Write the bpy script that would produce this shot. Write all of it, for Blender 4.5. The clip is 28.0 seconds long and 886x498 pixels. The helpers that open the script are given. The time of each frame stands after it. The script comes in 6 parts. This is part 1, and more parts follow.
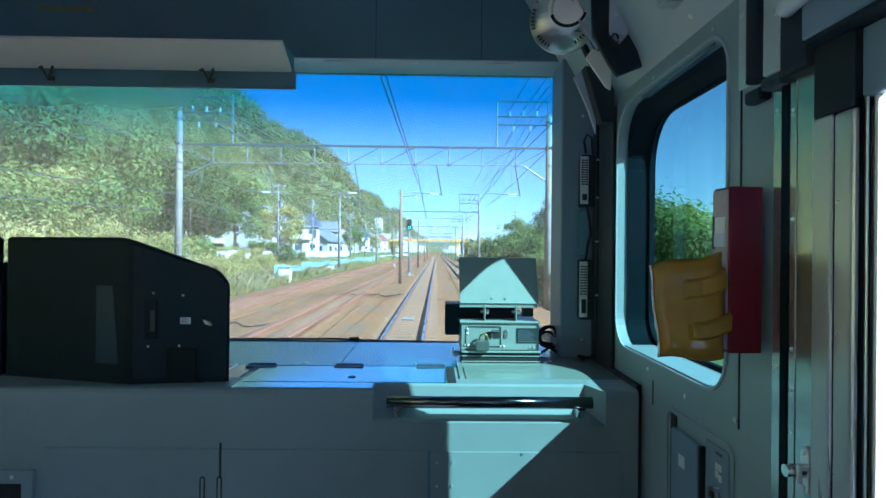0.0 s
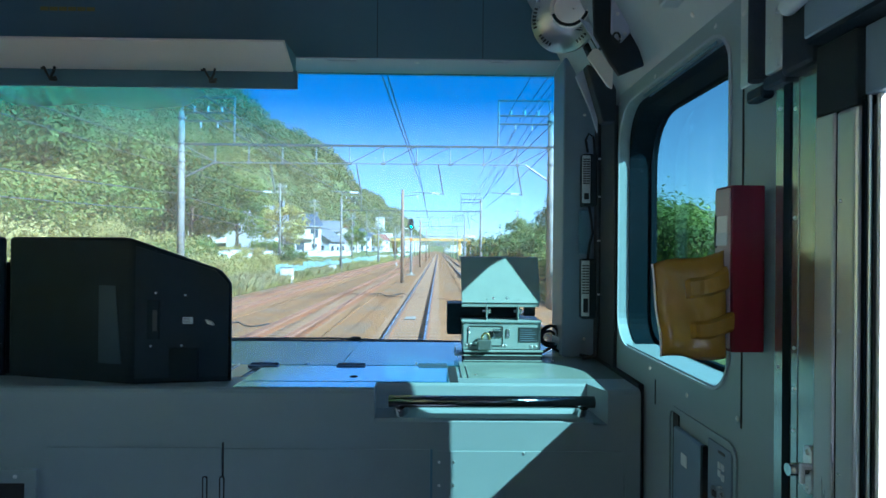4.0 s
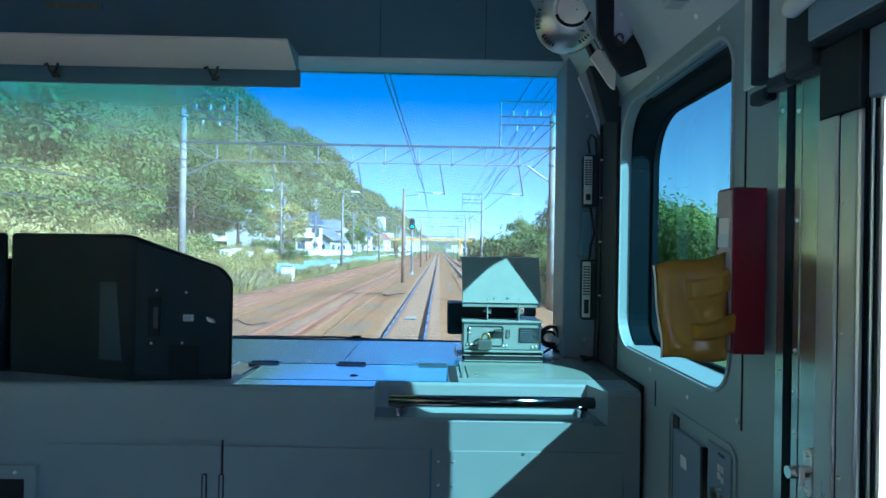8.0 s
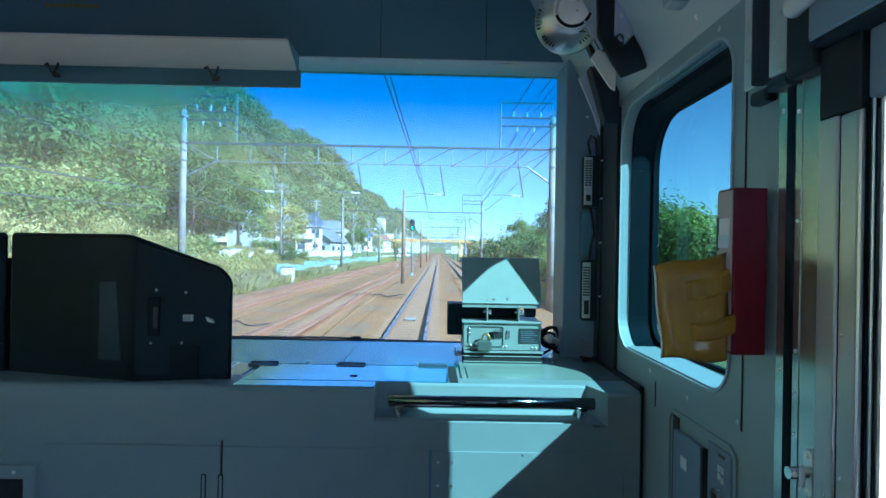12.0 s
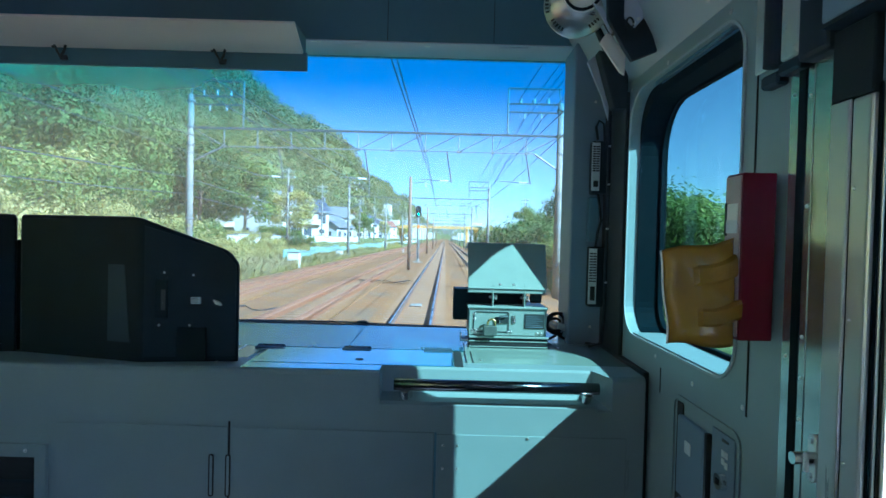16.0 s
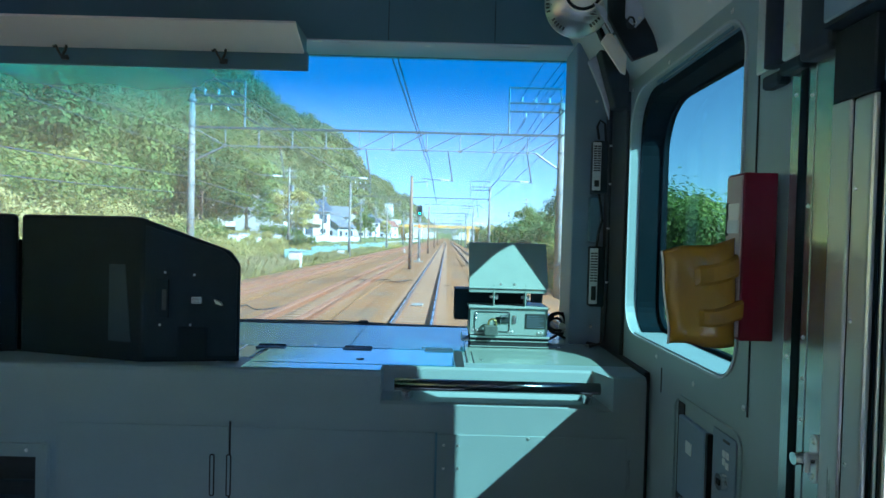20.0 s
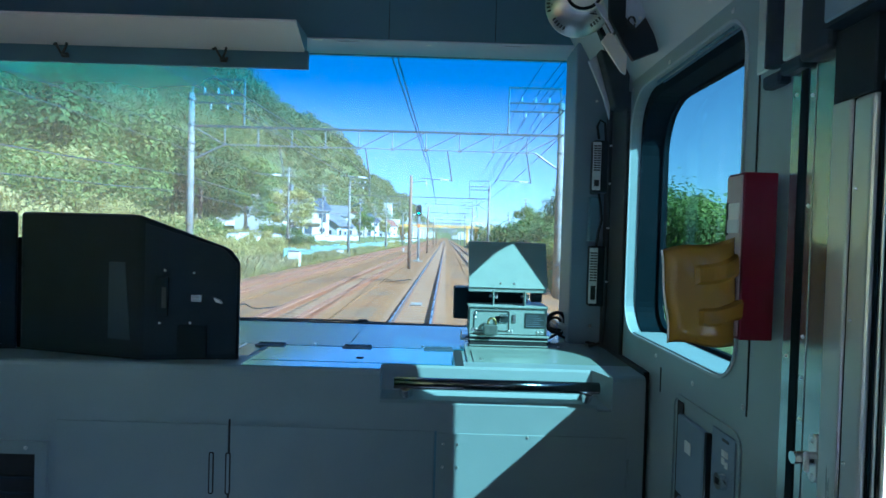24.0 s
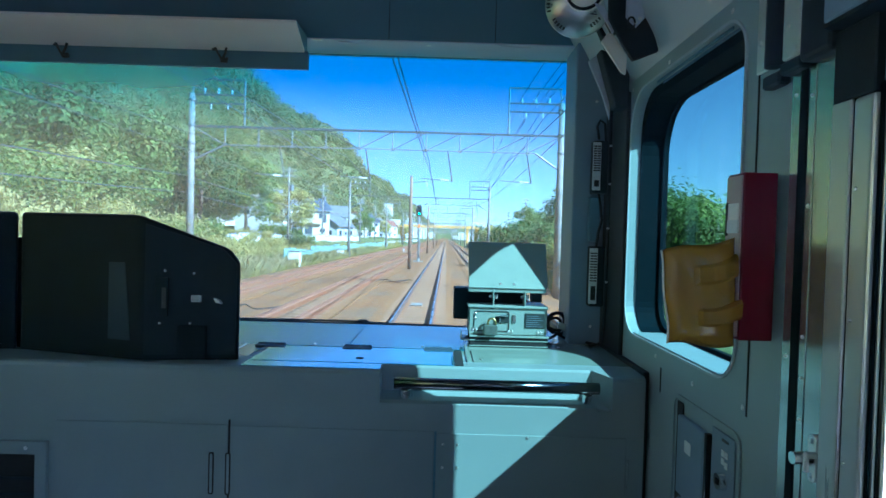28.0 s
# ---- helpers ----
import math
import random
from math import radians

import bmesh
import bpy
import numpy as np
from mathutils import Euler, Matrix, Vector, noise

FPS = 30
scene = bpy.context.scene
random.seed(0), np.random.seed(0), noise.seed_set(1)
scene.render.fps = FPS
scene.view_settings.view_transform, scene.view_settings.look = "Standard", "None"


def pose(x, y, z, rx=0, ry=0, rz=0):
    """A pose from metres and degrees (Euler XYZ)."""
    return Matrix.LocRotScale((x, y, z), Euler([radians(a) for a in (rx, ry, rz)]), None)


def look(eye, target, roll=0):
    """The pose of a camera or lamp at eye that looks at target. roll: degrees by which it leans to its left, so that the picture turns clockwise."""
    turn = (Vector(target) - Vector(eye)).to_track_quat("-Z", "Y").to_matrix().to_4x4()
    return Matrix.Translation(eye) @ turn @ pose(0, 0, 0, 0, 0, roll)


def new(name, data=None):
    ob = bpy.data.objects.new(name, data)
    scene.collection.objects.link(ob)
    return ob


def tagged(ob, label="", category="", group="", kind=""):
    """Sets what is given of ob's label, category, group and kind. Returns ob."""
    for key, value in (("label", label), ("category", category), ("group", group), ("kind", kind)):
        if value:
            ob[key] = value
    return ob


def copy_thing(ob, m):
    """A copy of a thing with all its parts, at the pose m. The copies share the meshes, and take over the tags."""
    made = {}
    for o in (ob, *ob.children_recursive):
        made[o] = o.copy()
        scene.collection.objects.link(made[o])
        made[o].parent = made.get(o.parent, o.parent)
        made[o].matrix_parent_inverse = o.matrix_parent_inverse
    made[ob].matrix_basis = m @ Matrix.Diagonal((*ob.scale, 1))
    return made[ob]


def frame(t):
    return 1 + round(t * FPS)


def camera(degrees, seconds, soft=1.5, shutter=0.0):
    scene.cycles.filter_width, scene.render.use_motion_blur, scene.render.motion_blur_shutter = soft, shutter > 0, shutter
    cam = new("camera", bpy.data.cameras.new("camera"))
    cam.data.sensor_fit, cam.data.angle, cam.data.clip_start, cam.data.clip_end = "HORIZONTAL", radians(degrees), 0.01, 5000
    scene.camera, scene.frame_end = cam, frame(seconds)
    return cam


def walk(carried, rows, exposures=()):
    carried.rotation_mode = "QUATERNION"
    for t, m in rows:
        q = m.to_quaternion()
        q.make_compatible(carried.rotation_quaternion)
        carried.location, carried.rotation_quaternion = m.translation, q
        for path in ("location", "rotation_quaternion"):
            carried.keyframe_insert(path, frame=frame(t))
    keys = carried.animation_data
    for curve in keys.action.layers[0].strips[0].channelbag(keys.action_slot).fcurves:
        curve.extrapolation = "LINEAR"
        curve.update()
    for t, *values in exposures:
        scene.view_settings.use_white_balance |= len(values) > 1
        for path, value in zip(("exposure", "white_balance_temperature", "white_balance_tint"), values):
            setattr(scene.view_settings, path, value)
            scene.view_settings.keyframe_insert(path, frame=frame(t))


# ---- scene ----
cam = camera(74.0, 28.0, soft=1.5)
PATH = [
    (0, (0.821, -0.005, 2.408), (0.857, 1.995, 2.415), 0.6),
    (0.5, (0.82, -0.005, 2.407), (0.857, 1.994, 2.416), 0.6),
    (1, (0.82, -0.005, 2.408), (0.857, 1.995, 2.416), 0.5),
    (1.5, (0.821, -0.005, 2.408), (0.857, 1.995, 2.415), 0.6),
    (2, (0.82, -0.005, 2.406), (0.861, 1.994, 2.415), 0.7),
    (2.5, (0.821, -0.005, 2.407), (0.857, 1.995, 2.414), 0.6),
    (3, (0.82, -0.005, 2.408), (0.859, 1.994, 2.414), 0.6),
    (3.5, (0.821, -0.005, 2.408), (0.854, 1.994, 2.413), 0.6),
    (5.5, (0.821, -0.005, 2.407), (0.848, 1.995, 2.414), 0.4),
    (6, (0.823, -0.004, 2.406), (0.846, 1.996, 2.415), 0.5),
    (6.5, (0.82, -0.006, 2.404), (0.846, 1.994, 2.415), 0.5),
    (7, (0.821, -0.005, 2.407), (0.847, 1.995, 2.41), 0.4),
    (7.5, (0.82, -0.005, 2.406), (0.845, 1.995, 2.412), 0.7),
    (8, (0.82, -0.005, 2.407), (0.847, 1.994, 2.412), 1.0),
    (8.5, (0.821, -0.005, 2.405), (0.848, 1.995, 2.411), 1.0),
    (9, (0.821, -0.004, 2.405), (0.847, 1.996, 2.412), 0.7),
    (9.5, (0.821, -0.005, 2.405), (0.846, 1.995, 2.412), 0.8),
    (10, (0.82, -0.005, 2.404), (0.845, 1.995, 2.412), 0.9),
    (10.5, (0.819, -0.005, 2.406), (0.847, 1.995, 2.413), 0.9),
    (11, (0.821, -0.004, 2.406), (0.845, 1.995, 2.413), 0.8),
    (11.5, (0.821, -0.005, 2.404), (0.846, 1.995, 2.414), 0.9),
    (12, (0.82, -0.004, 2.405), (0.847, 1.995, 2.414), 1.1),
    (12.5, (0.818, -0.006, 2.403), (0.848, 1.993, 2.416), 1.3),
    (14.5, (0.819, -0.005, 2.402), (0.847, 1.995, 2.401), 1.2),
    (15, (0.82, -0.004, 2.401), (0.837, 1.995, 2.379), 1.3),
    (15.5, (0.82, -0.004, 2.4), (0.829, 1.996, 2.366), 1.4),
    (16, (0.82, -0.004, 2.4), (0.827, 1.996, 2.363), 1.5),
    (16.5, (0.819, -0.005, 2.4), (0.827, 1.995, 2.363), 1.6),
    (17, (0.82, -0.004, 2.4), (0.827, 1.995, 2.363), 1.6),
    (17.5, (0.819, -0.005, 2.401), (0.826, 1.994, 2.363), 1.5),
    (18, (0.819, -0.004, 2.401), (0.825, 1.995, 2.363), 1.5),
    (18.5, (0.82, -0.005, 2.4), (0.824, 1.994, 2.364), 1.5),
    (19, (0.819, -0.004, 2.4), (0.825, 1.995, 2.363), 1.5),
    (19.5, (0.82, -0.006, 2.4), (0.823, 1.994, 2.363), 1.5),
    (20, (0.821, -0.003, 2.401), (0.824, 1.996, 2.362), 1.5),
    (20.5, (0.819, -0.004, 2.401), (0.825, 1.995, 2.36), 1.5),
    (21, (0.818, -0.006, 2.4), (0.826, 1.994, 2.363), 1.6),
    (21.5, (0.819, -0.004, 2.4), (0.824, 1.995, 2.362), 1.6),
    (23.5, (0.82, -0.002, 2.4), (0.825, 1.997, 2.36), 1.7),
    (24, (0.819, -0.004, 2.399), (0.825, 1.995, 2.359), 1.7),
    (24.5, (0.816, -0.006, 2.401), (0.826, 1.993, 2.359), 1.7),
    (25, (0.82, -0.003, 2.4), (0.824, 1.997, 2.36), 1.7),
    (25.5, (0.819, -0.004, 2.4), (0.826, 1.995, 2.359), 1.7),
    (26, (0.819, -0.003, 2.4), (0.825, 1.996, 2.36), 1.7),
    (26.5, (0.819, -0.004, 2.4), (0.825, 1.995, 2.359), 1.7),
    (27, (0.82, -0.003, 2.4), (0.824, 1.996, 2.36), 1.7),
    (27.5, (0.818, -0.005, 2.4), (0.825, 1.995, 2.36), 1.7),
    (28, (0.82, -0.004, 2.399), (0.825, 1.995, 2.36), 1.7),
]
walk(cam, [(t, look(eye, target, roll)) for t, eye, target, roll in PATH], [(0.0, 2.80, 5050, 22), (3.0, 2.80, 5080, 22), (7.0, 2.80, 4880, 22), (10.5, 2.80, 4800, 22),
                                                                          (15.0, 2.82, 4920, 21), (20.0, 2.82, 5150, 19), (24.5, 2.80, 4860, 22), (28.0, 2.80, 4860, 22)])

# ---- world and sun ----
SUN_FROM = Vector((1.0, -0.671, 0.925)).normalized()
world = bpy.data.worlds.new("sky")
scene.world = world
world.use_nodes = True
wn = world.node_tree.nodes
sky = wn.new("ShaderNodeTexSky")
sky.sky_type = "NISHITA"
sky.sun_disc = False
sky.sun_elevation = math.asin(SUN_FROM.z)
sky.sun_rotation = math.atan2(SUN_FROM.x, SUN_FROM.y)
sky.air_density = 0.8
sky.dust_density = 0.0
sky.ozone_density = 1.2
wn["Background"].inputs["Strength"].default_value = 0.042
world.node_tree.links.new(sky.outputs[0], wn["Background"].inputs["Color"])
sun_data = bpy.data.lights.new("sun", "SUN")
sun_data.energy = 4.2
sun_data.angle = radians(0.5)
sun_data.color = (1.0, 0.94, 0.80)
sun = new("sun", sun_data)
sun.matrix_world = look(SUN_FROM * 100, (0, 0, 0))


# ---- materials ----
def material(name, color, rough=0.5, metal=0.0, vary=0.12, scale=8.0, bump=0.0, bump_scale=80.0, second=None, second_scale=1.5,
             island=0.0, stretch=(1, 1, 1), coat=0.0, spec=0.5, rough_vary=0.1):
    """Principled surface whose colour wanders at two scales, with fine relief and uneven gloss."""
    m = bpy.data.materials.new(name)
    m.use_nodes = True
    nt = m.node_tree
    n, l = nt.nodes, nt.links
    b = n["Principled BSDF"]
    b.inputs["Metallic"].default_value = metal
    b.inputs["Coat Weight"].default_value = coat
    b.inputs["Coat Roughness"].default_value = 0.08
    b.inputs["Specular IOR Level"].default_value = spec
    co = n.new("ShaderNodeTexCoord")
    mp = n.new("ShaderNodeMapping")
    mp.inputs["Scale"].default_value = stretch
    l.new(co.outputs["Object"], mp.inputs["Vector"])
    fine = n.new("ShaderNodeTexNoise")
    fine.inputs["Scale"].default_value = scale
    fine.inputs["Detail"].default_value = 6
    l.new(mp.outputs[0], fine.inputs["Vector"])
    large = n.new("ShaderNodeTexNoise")
    large.inputs["Scale"].default_value = second_scale
    large.inputs["Detail"].default_value = 3
    l.new(mp.outputs[0], large.inputs["Vector"])
    ramp = n.new("ShaderNodeValToRGB")
    e = ramp.color_ramp.elements
    e[0].position, e[1].position = 0.3, 0.7
    e[0].color = (*[c * (1 - vary) for c in color], 1)
    e[1].color = (*[min(1, c * (1 + vary)) for c in color], 1)
    l.new(fine.outputs["Fac"], ramp.inputs[0])
    mix = n.new("ShaderNodeMix")
    mix.data_type = "RGBA"
    ramp2 = n.new("ShaderNodeValToRGB")
    ramp2.color_ramp.elements[0].position, ramp2.color_ramp.elements[1].position = 0.4, 0.65
    l.new(large.outputs["Fac"], ramp2.inputs[0])
    l.new(ramp2.outputs[0], mix.inputs["Factor"])
    l.new(ramp.outputs[0], mix.inputs["A"])
    other = second or tuple(c * (1 - vary * 0.7) for c in color)
    mix.inputs["B"].default_value = (*other, 1)
    out = mix.outputs["Result"]
    if island:
        geo = n.new("ShaderNodeNewGeometry")
        info = n.new("ShaderNodeObjectInfo")
        add = n.new("ShaderNodeMath")
        add.operation = "ADD"
        l.new(geo.outputs["Random Per Island"], add.inputs[0])
        l.new(info.outputs["Random"], add.inputs[1])
        mr = n.new("ShaderNodeMapRange")
        mr.inputs["From Max"].default_value = 2.0
        mr.inputs["To Min"].default_value, mr.inputs["To Max"].default_value = 1 - island, 1 + island
        l.new(add.outputs[0], mr.inputs["Value"])
        hsv = n.new("ShaderNodeHueSaturation")
        l.new(mr.outputs[0], hsv.inputs["Value"])
        l.new(out, hsv.inputs["Color"])
        out = hsv.outputs[0]
    l.new(out, b.inputs["Base Color"])
    rr = n.new("ShaderNodeMapRange")
    rr.inputs["To Min"].default_value = max(0.02, rough - rough_vary)
    rr.inputs["To Max"].default_value = min(1, rough + rough_vary)
    l.new(fine.outputs["Fac"], rr.inputs["Value"])
    l.new(rr.outputs[0], b.inputs["Roughness"])
    if bump:
        bn = n.new("ShaderNodeTexNoise")
        bn.inputs["Scale"].default_value = bump_scale
        bn.inputs["Detail"].default_value = 4
        l.new(mp.outputs[0], bn.inputs["Vector"])
        bp = n.new("ShaderNodeBump")
        bp.inputs["Strength"].default_value = bump
        bp.inputs["Distance"].default_value = 0.02
        l.new(bn.outputs["Fac"], bp.inputs["Height"])
        l.new(bp.outputs[0], b.inputs["Normal"])
    return m


def leaf_material(name, a, b2, patch=0.25, speckle=0.22):
    """Leaves: two colours that wander over the crown, each leaf a little different, some light let through."""
    m = material(name, a, 0.75, vary=0.3, scale=patch * 4, second=b2, second_scale=patch, island=speckle, spec=0.12)
    nt = m.node_tree
    b = nt.nodes["Principled BSDF"]
    tr = nt.nodes.new("ShaderNodeBsdfTranslucent")
    tr.inputs["Color"].default_value = (a[0] * 1.2, a[1] * 1.3, a[2] * 0.7, 1)
    mx = nt.nodes.new("ShaderNodeMixShader")
    mx.inputs[0].default_value = 0.42
    nt.links.new(b.outputs[0], mx.inputs[1])
    nt.links.new(tr.outputs[0], mx.inputs[2])
    nt.links.new(mx.outputs[0], nt.nodes["Material Output"].inputs["Surface"])
    return m


def pane_material(name, tint, gloss=0.05, band=None, haze=0.0):
    """Clear or tinted glass: light passes straight, a little is mirrored. band: (low z, high z, colour) of a shade strip."""
    m = bpy.data.materials.new(name)
    m.use_nodes = True
    nt = m.node_tree
    n, l = nt.nodes, nt.links
    n.remove(n["Principled BSDF"])
    tr = n.new("ShaderNodeBsdfTransparent")
    tr.inputs["Color"].default_value = (*tint, 1)
    if band:
        co = n.new("ShaderNodeTexCoord")
        sep = n.new("ShaderNodeSeparateXYZ")
        mr = n.new("ShaderNodeMapRange")
        mr.inputs["From Min"].default_value, mr.inputs["From Max"].default_value = band[0], band[1]
        ramp = n.new("ShaderNodeValToRGB")
        ramp.color_ramp.elements[0].color = (*tint, 1)
        ramp.color_ramp.elements[0].position = 0.05
        mid = ramp.color_ramp.elements.new(0.5)
        mid.color = (*[(t * 0.6 + c * 0.4) for t, c in zip(tint, band[2])], 1)
        ramp.color_ramp.elements[-1].color = (*band[2], 1)
        l.new(co.outputs["Object"], sep.inputs[0])
        l.new(sep.outputs["Z"], mr.inputs["Value"])
        l.new(mr.outputs[0], ramp.inputs[0])
        l.new(ramp.outputs[0], tr.inputs["Color"])
    gl = n.new("ShaderNodeBsdfGlossy")
    gl.inputs["Roughness"].default_value = 0.02
    mx = n.new("ShaderNodeMixShader")
    mx.inputs[0].default_value = gloss
    l.new(tr.outputs[0], mx.inputs[1])
    l.new(gl.outputs[0], mx.inputs[2])
    last = mx
    if haze:
        # translucent film on the dirty glass stands in for haze and glare
        film = n.new("ShaderNodeBsdfTranslucent")
        film.inputs["Color"].default_value = (0.88, 0.80, 0.58, 1)
        spots = n.new("ShaderNodeTexNoise")
        spots.inputs["Scale"].default_value = 3.0
        spots.inputs["Detail"].default_value = 8
        amount = n.new("ShaderNodeMapRange")
        amount.inputs["To Min"].default_value, amount.inputs["To Max"].default_value = haze * 0.6, haze * 1.4
        last = n.new("ShaderNodeMixShader")
        l.new(spots.outputs["Fac"], amount.inputs["Value"])
        place = n.new("ShaderNodeTexCoord")
        across = n.new("ShaderNodeSeparateXYZ")
        # film thickens to the left, where glare lightens the view
        left_haze = n.new("ShaderNodeMapRange")
        left_haze.interpolation_type = "SMOOTHSTEP"
        left_haze.inputs["From Min"].default_value, left_haze.inputs["From Max"].default_value = 0.75, -0.35
        left_haze.inputs["To Min"].default_value, left_haze.inputs["To Max"].default_value = 0.85, 1.6
        share = n.new("ShaderNodeMath")
        share.operation = "MULTIPLY"
        l.new(place.outputs["Object"], across.inputs[0])
        l.new(across.outputs["X"], left_haze.inputs["Value"])
        l.new(amount.outputs[0], share.inputs[0])
        l.new(left_haze.outputs[0], share.inputs[1])
        l.new(share.outputs[0], last.inputs[0])
        l.new(mx.outputs[0], last.inputs[1])
        l.new(film.outputs[0], last.inputs[2])
    l.new(last.outputs[0], n["Material Output"].inputs["Surface"])
    return m


M_PAINT = material("grey_green_paint", (0.25, 0.316, 0.318), 0.42, vary=0.05, scale=14, bump=0.06, bump_scale=260, second_scale=2)
M_WALL = material("side_wall_paint", (0.285, 0.365, 0.38), 0.36, vary=0.05, scale=12, bump=0.04, bump_scale=260, second_scale=2)
# wall paint lightened to stand in for bounced light missing under the ceiling
M_COVE = material("lightened_cove_paint", (0.43, 0.50, 0.53), 0.45, vary=0.05, scale=10, bump=0.04, bump_scale=240, second_scale=2)
M_TOP = material("glossy_worktop_paint", (0.30, 0.375, 0.325), 0.2, vary=0.05, scale=20, bump=0.02, bump_scale=120, second_scale=3, coat=0.5, rough_vary=0.06)
M_BOX = material("equipment_paint", (0.28, 0.335, 0.305), 0.4, vary=0.05, scale=30, bump=0.04, bump_scale=300)
M_HEAD = material("dark_grey_panel", (0.0975, 0.21, 0.2775), 0.5, vary=0.08, scale=6, bump=0.05, bump_scale=200)
M_SOFFIT = material("grey_soffit", (0.50, 0.54, 0.65), 0.55, vary=0.06, scale=9, bump=0.05, bump_scale=200)
M_SLATE = material("slate_cover", (0.2, 0.275, 0.35), 0.5, vary=0.06, scale=8, bump=0.04, bump_scale=200)
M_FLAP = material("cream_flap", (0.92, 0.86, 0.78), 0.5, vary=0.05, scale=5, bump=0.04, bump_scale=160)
M_HOOD = material("black_cowl_plastic", (0.008, 0.018, 0.026), 0.46, vary=0.2, scale=16, bump=0.05, bump_scale=400, spec=0.1)
M_HOODSIDE = material("charcoal_panel", (0.012, 0.025, 0.034), 0.46, vary=0.15, scale=12, bump=0.05, bump_scale=400, spec=0.2)
M_BLACK = material("black_rubber", (0.014, 0.022, 0.030), 0.6, vary=0.3, scale=40, bump=0.06, bump_scale=300, spec=0.25)
M_RUBBER = material("window_rubber", (0.003, 0.010, 0.015), 0.75, vary=0.2, scale=40, spec=0.05)
# blue of the mirrored sky is put into both plates' base colours
M_SKYTOP = material("hatch_plate_sky_blue", (0.21, 0.62, 0.84), 0.09, 0.85, vary=0.06, scale=20, bump=0.012, bump_scale=100, rough_vary=0.04)
M_SKYCOVER = material("cover_plate_sky_blue", (0.10, 0.34, 0.44), 0.22, 0.85, vary=0.08, scale=16, bump=0.02, bump_scale=140, rough_vary=0.06)
M_HINGE = material("dull_hinge_steel", (0.12, 0.18, 0.23), 0.4, 0.7, vary=0.15, scale=80)
M_JAMB = material("polished_jamb_steel", (0.62, 0.60, 0.60), 0.28, 0.6, vary=0.03, scale=12, stretch=(1, 1, 0.08), rough_vary=0.03)
M_GAP = material("dark_recess", (0.0192, 0.0208, 0.0224), 0.85, vary=0.3, scale=30)
M_STEEL = material("brushed_steel", (0.78, 0.78, 0.74), 0.34, 0.55, vary=0.03, scale=12, stretch=(1, 1, 0.08), rough_vary=0.03)
M_POST = material("mirror_post_steel", (0.53, 0.54, 0.53), 0.22, 0.85, vary=0.04, scale=12, stretch=(1, 1, 0.08), rough_vary=0.04)
M_CHROME = material("chrome", (0.72, 0.73, 0.74), 0.1, 1.0, vary=0.05, scale=90, bump=0.05, bump_scale=130)
M_DISH = material("brushed_disc", (0.62, 0.66, 0.64), 0.3, 1.0, vary=0.08, scale=50, stretch=(0.2, 1, 1), rough_vary=0.08)
M_RAILDARK = material("dark_rail", (0.13, 0.085, 0.065), 0.7, vary=0.25, scale=18, spec=0.3)
M_RAILBAR = material("worn_chrome", (0.14, 0.15, 0.165), 0.12, 1.0, vary=0.1, scale=160, bump=0.04, bump_scale=220, rough_vary=0.12)
M_SATIN = material("satin_aluminium", (0.92, 0.92, 0.94), 0.22, 0.35, vary=0.06, scale=90)
M_SCREW = material("zinc_screw", (0.8, 0.8, 0.78), 0.3, 1.0, vary=0.15, scale=300)
M_LOCK = material("padlock_steel", (0.16, 0.19, 0.17), 0.45, 0.6, vary=0.15, scale=90)
M_BRASS = material("brass_padlock", (0.62, 0.47, 0.2), 0.3, 1.0, vary=0.12, scale=90)
M_RED = material("red_case", (0.16, 0.003, 0.02), 0.42, vary=0.08, scale=20, bump=0.03, bump_scale=200, spec=0.2)
M_YELLOW = material("yellow_vinyl", (0.40, 0.205, 0.017), 0.13, vary=0.1, scale=22, bump=0.12, bump_scale=14, second=(0.34, 0.17, 0.015), second_scale=9)
M_WHITE = material("white_label", (0.72, 0.74, 0.72), 0.6, vary=0.06, scale=60)
M_PINK = material("faded_plate", (0.55, 0.42, 0.38), 0.5, vary=0.08, scale=30)
M_TEXT = material("print_grey", (0.08, 0.09, 0.09), 0.7, vary=0.1)
M_YTEXT = material("print_yellow", (0.22, 0.21, 0.06), 0.6, vary=0.1)
M_PLATE = material("dark_name_plate", (0.05, 0.06, 0.06), 0.4, 0.3, vary=0.2, scale=80)
M_FLOOR = material("cab_floor", (0.22, 0.26, 0.30), 0.7, vary=0.2, scale=30, bump=0.2, bump_scale=150)
M_SALWALL = material("saloon_white", (0.60, 0.66, 0.72), 0.5, vary=0.04, scale=5, bump=0.03)
M_SALFLOOR = material("saloon_floor", (0.24, 0.27, 0.31), 0.6, vary=0.12, scale=30)
M_GLASS = pane_material("windshield_glass", (0.68, 0.84, 0.89), 0.03, (2.74, 3.0, (0.15, 0.58, 0.78)), 0.115)
M_PARTGLASS = pane_material("partition_glass", (0.97, 0.985, 0.99), 0.001)
M_SIDEGLASS = pane_material("tinted_side_glass", (0.455, 0.63, 0.60), 0.05)
M_BALLAST = material("ballast", (0.25, 0.112, 0.042), 0.95, vary=0.35, scale=9, bump=1.0, bump_scale=14, second=(0.19, 0.115, 0.065), second_scale=0.35, spec=0.1)
M_GREYBED = material("dusty_ballast", (0.255, 0.122, 0.048), 0.95, vary=0.35, scale=9, bump=1.0, bump_scale=14, second=(0.205, 0.102, 0.045), second_scale=0.4, stretch=(1, 0.25, 1), spec=0.1)
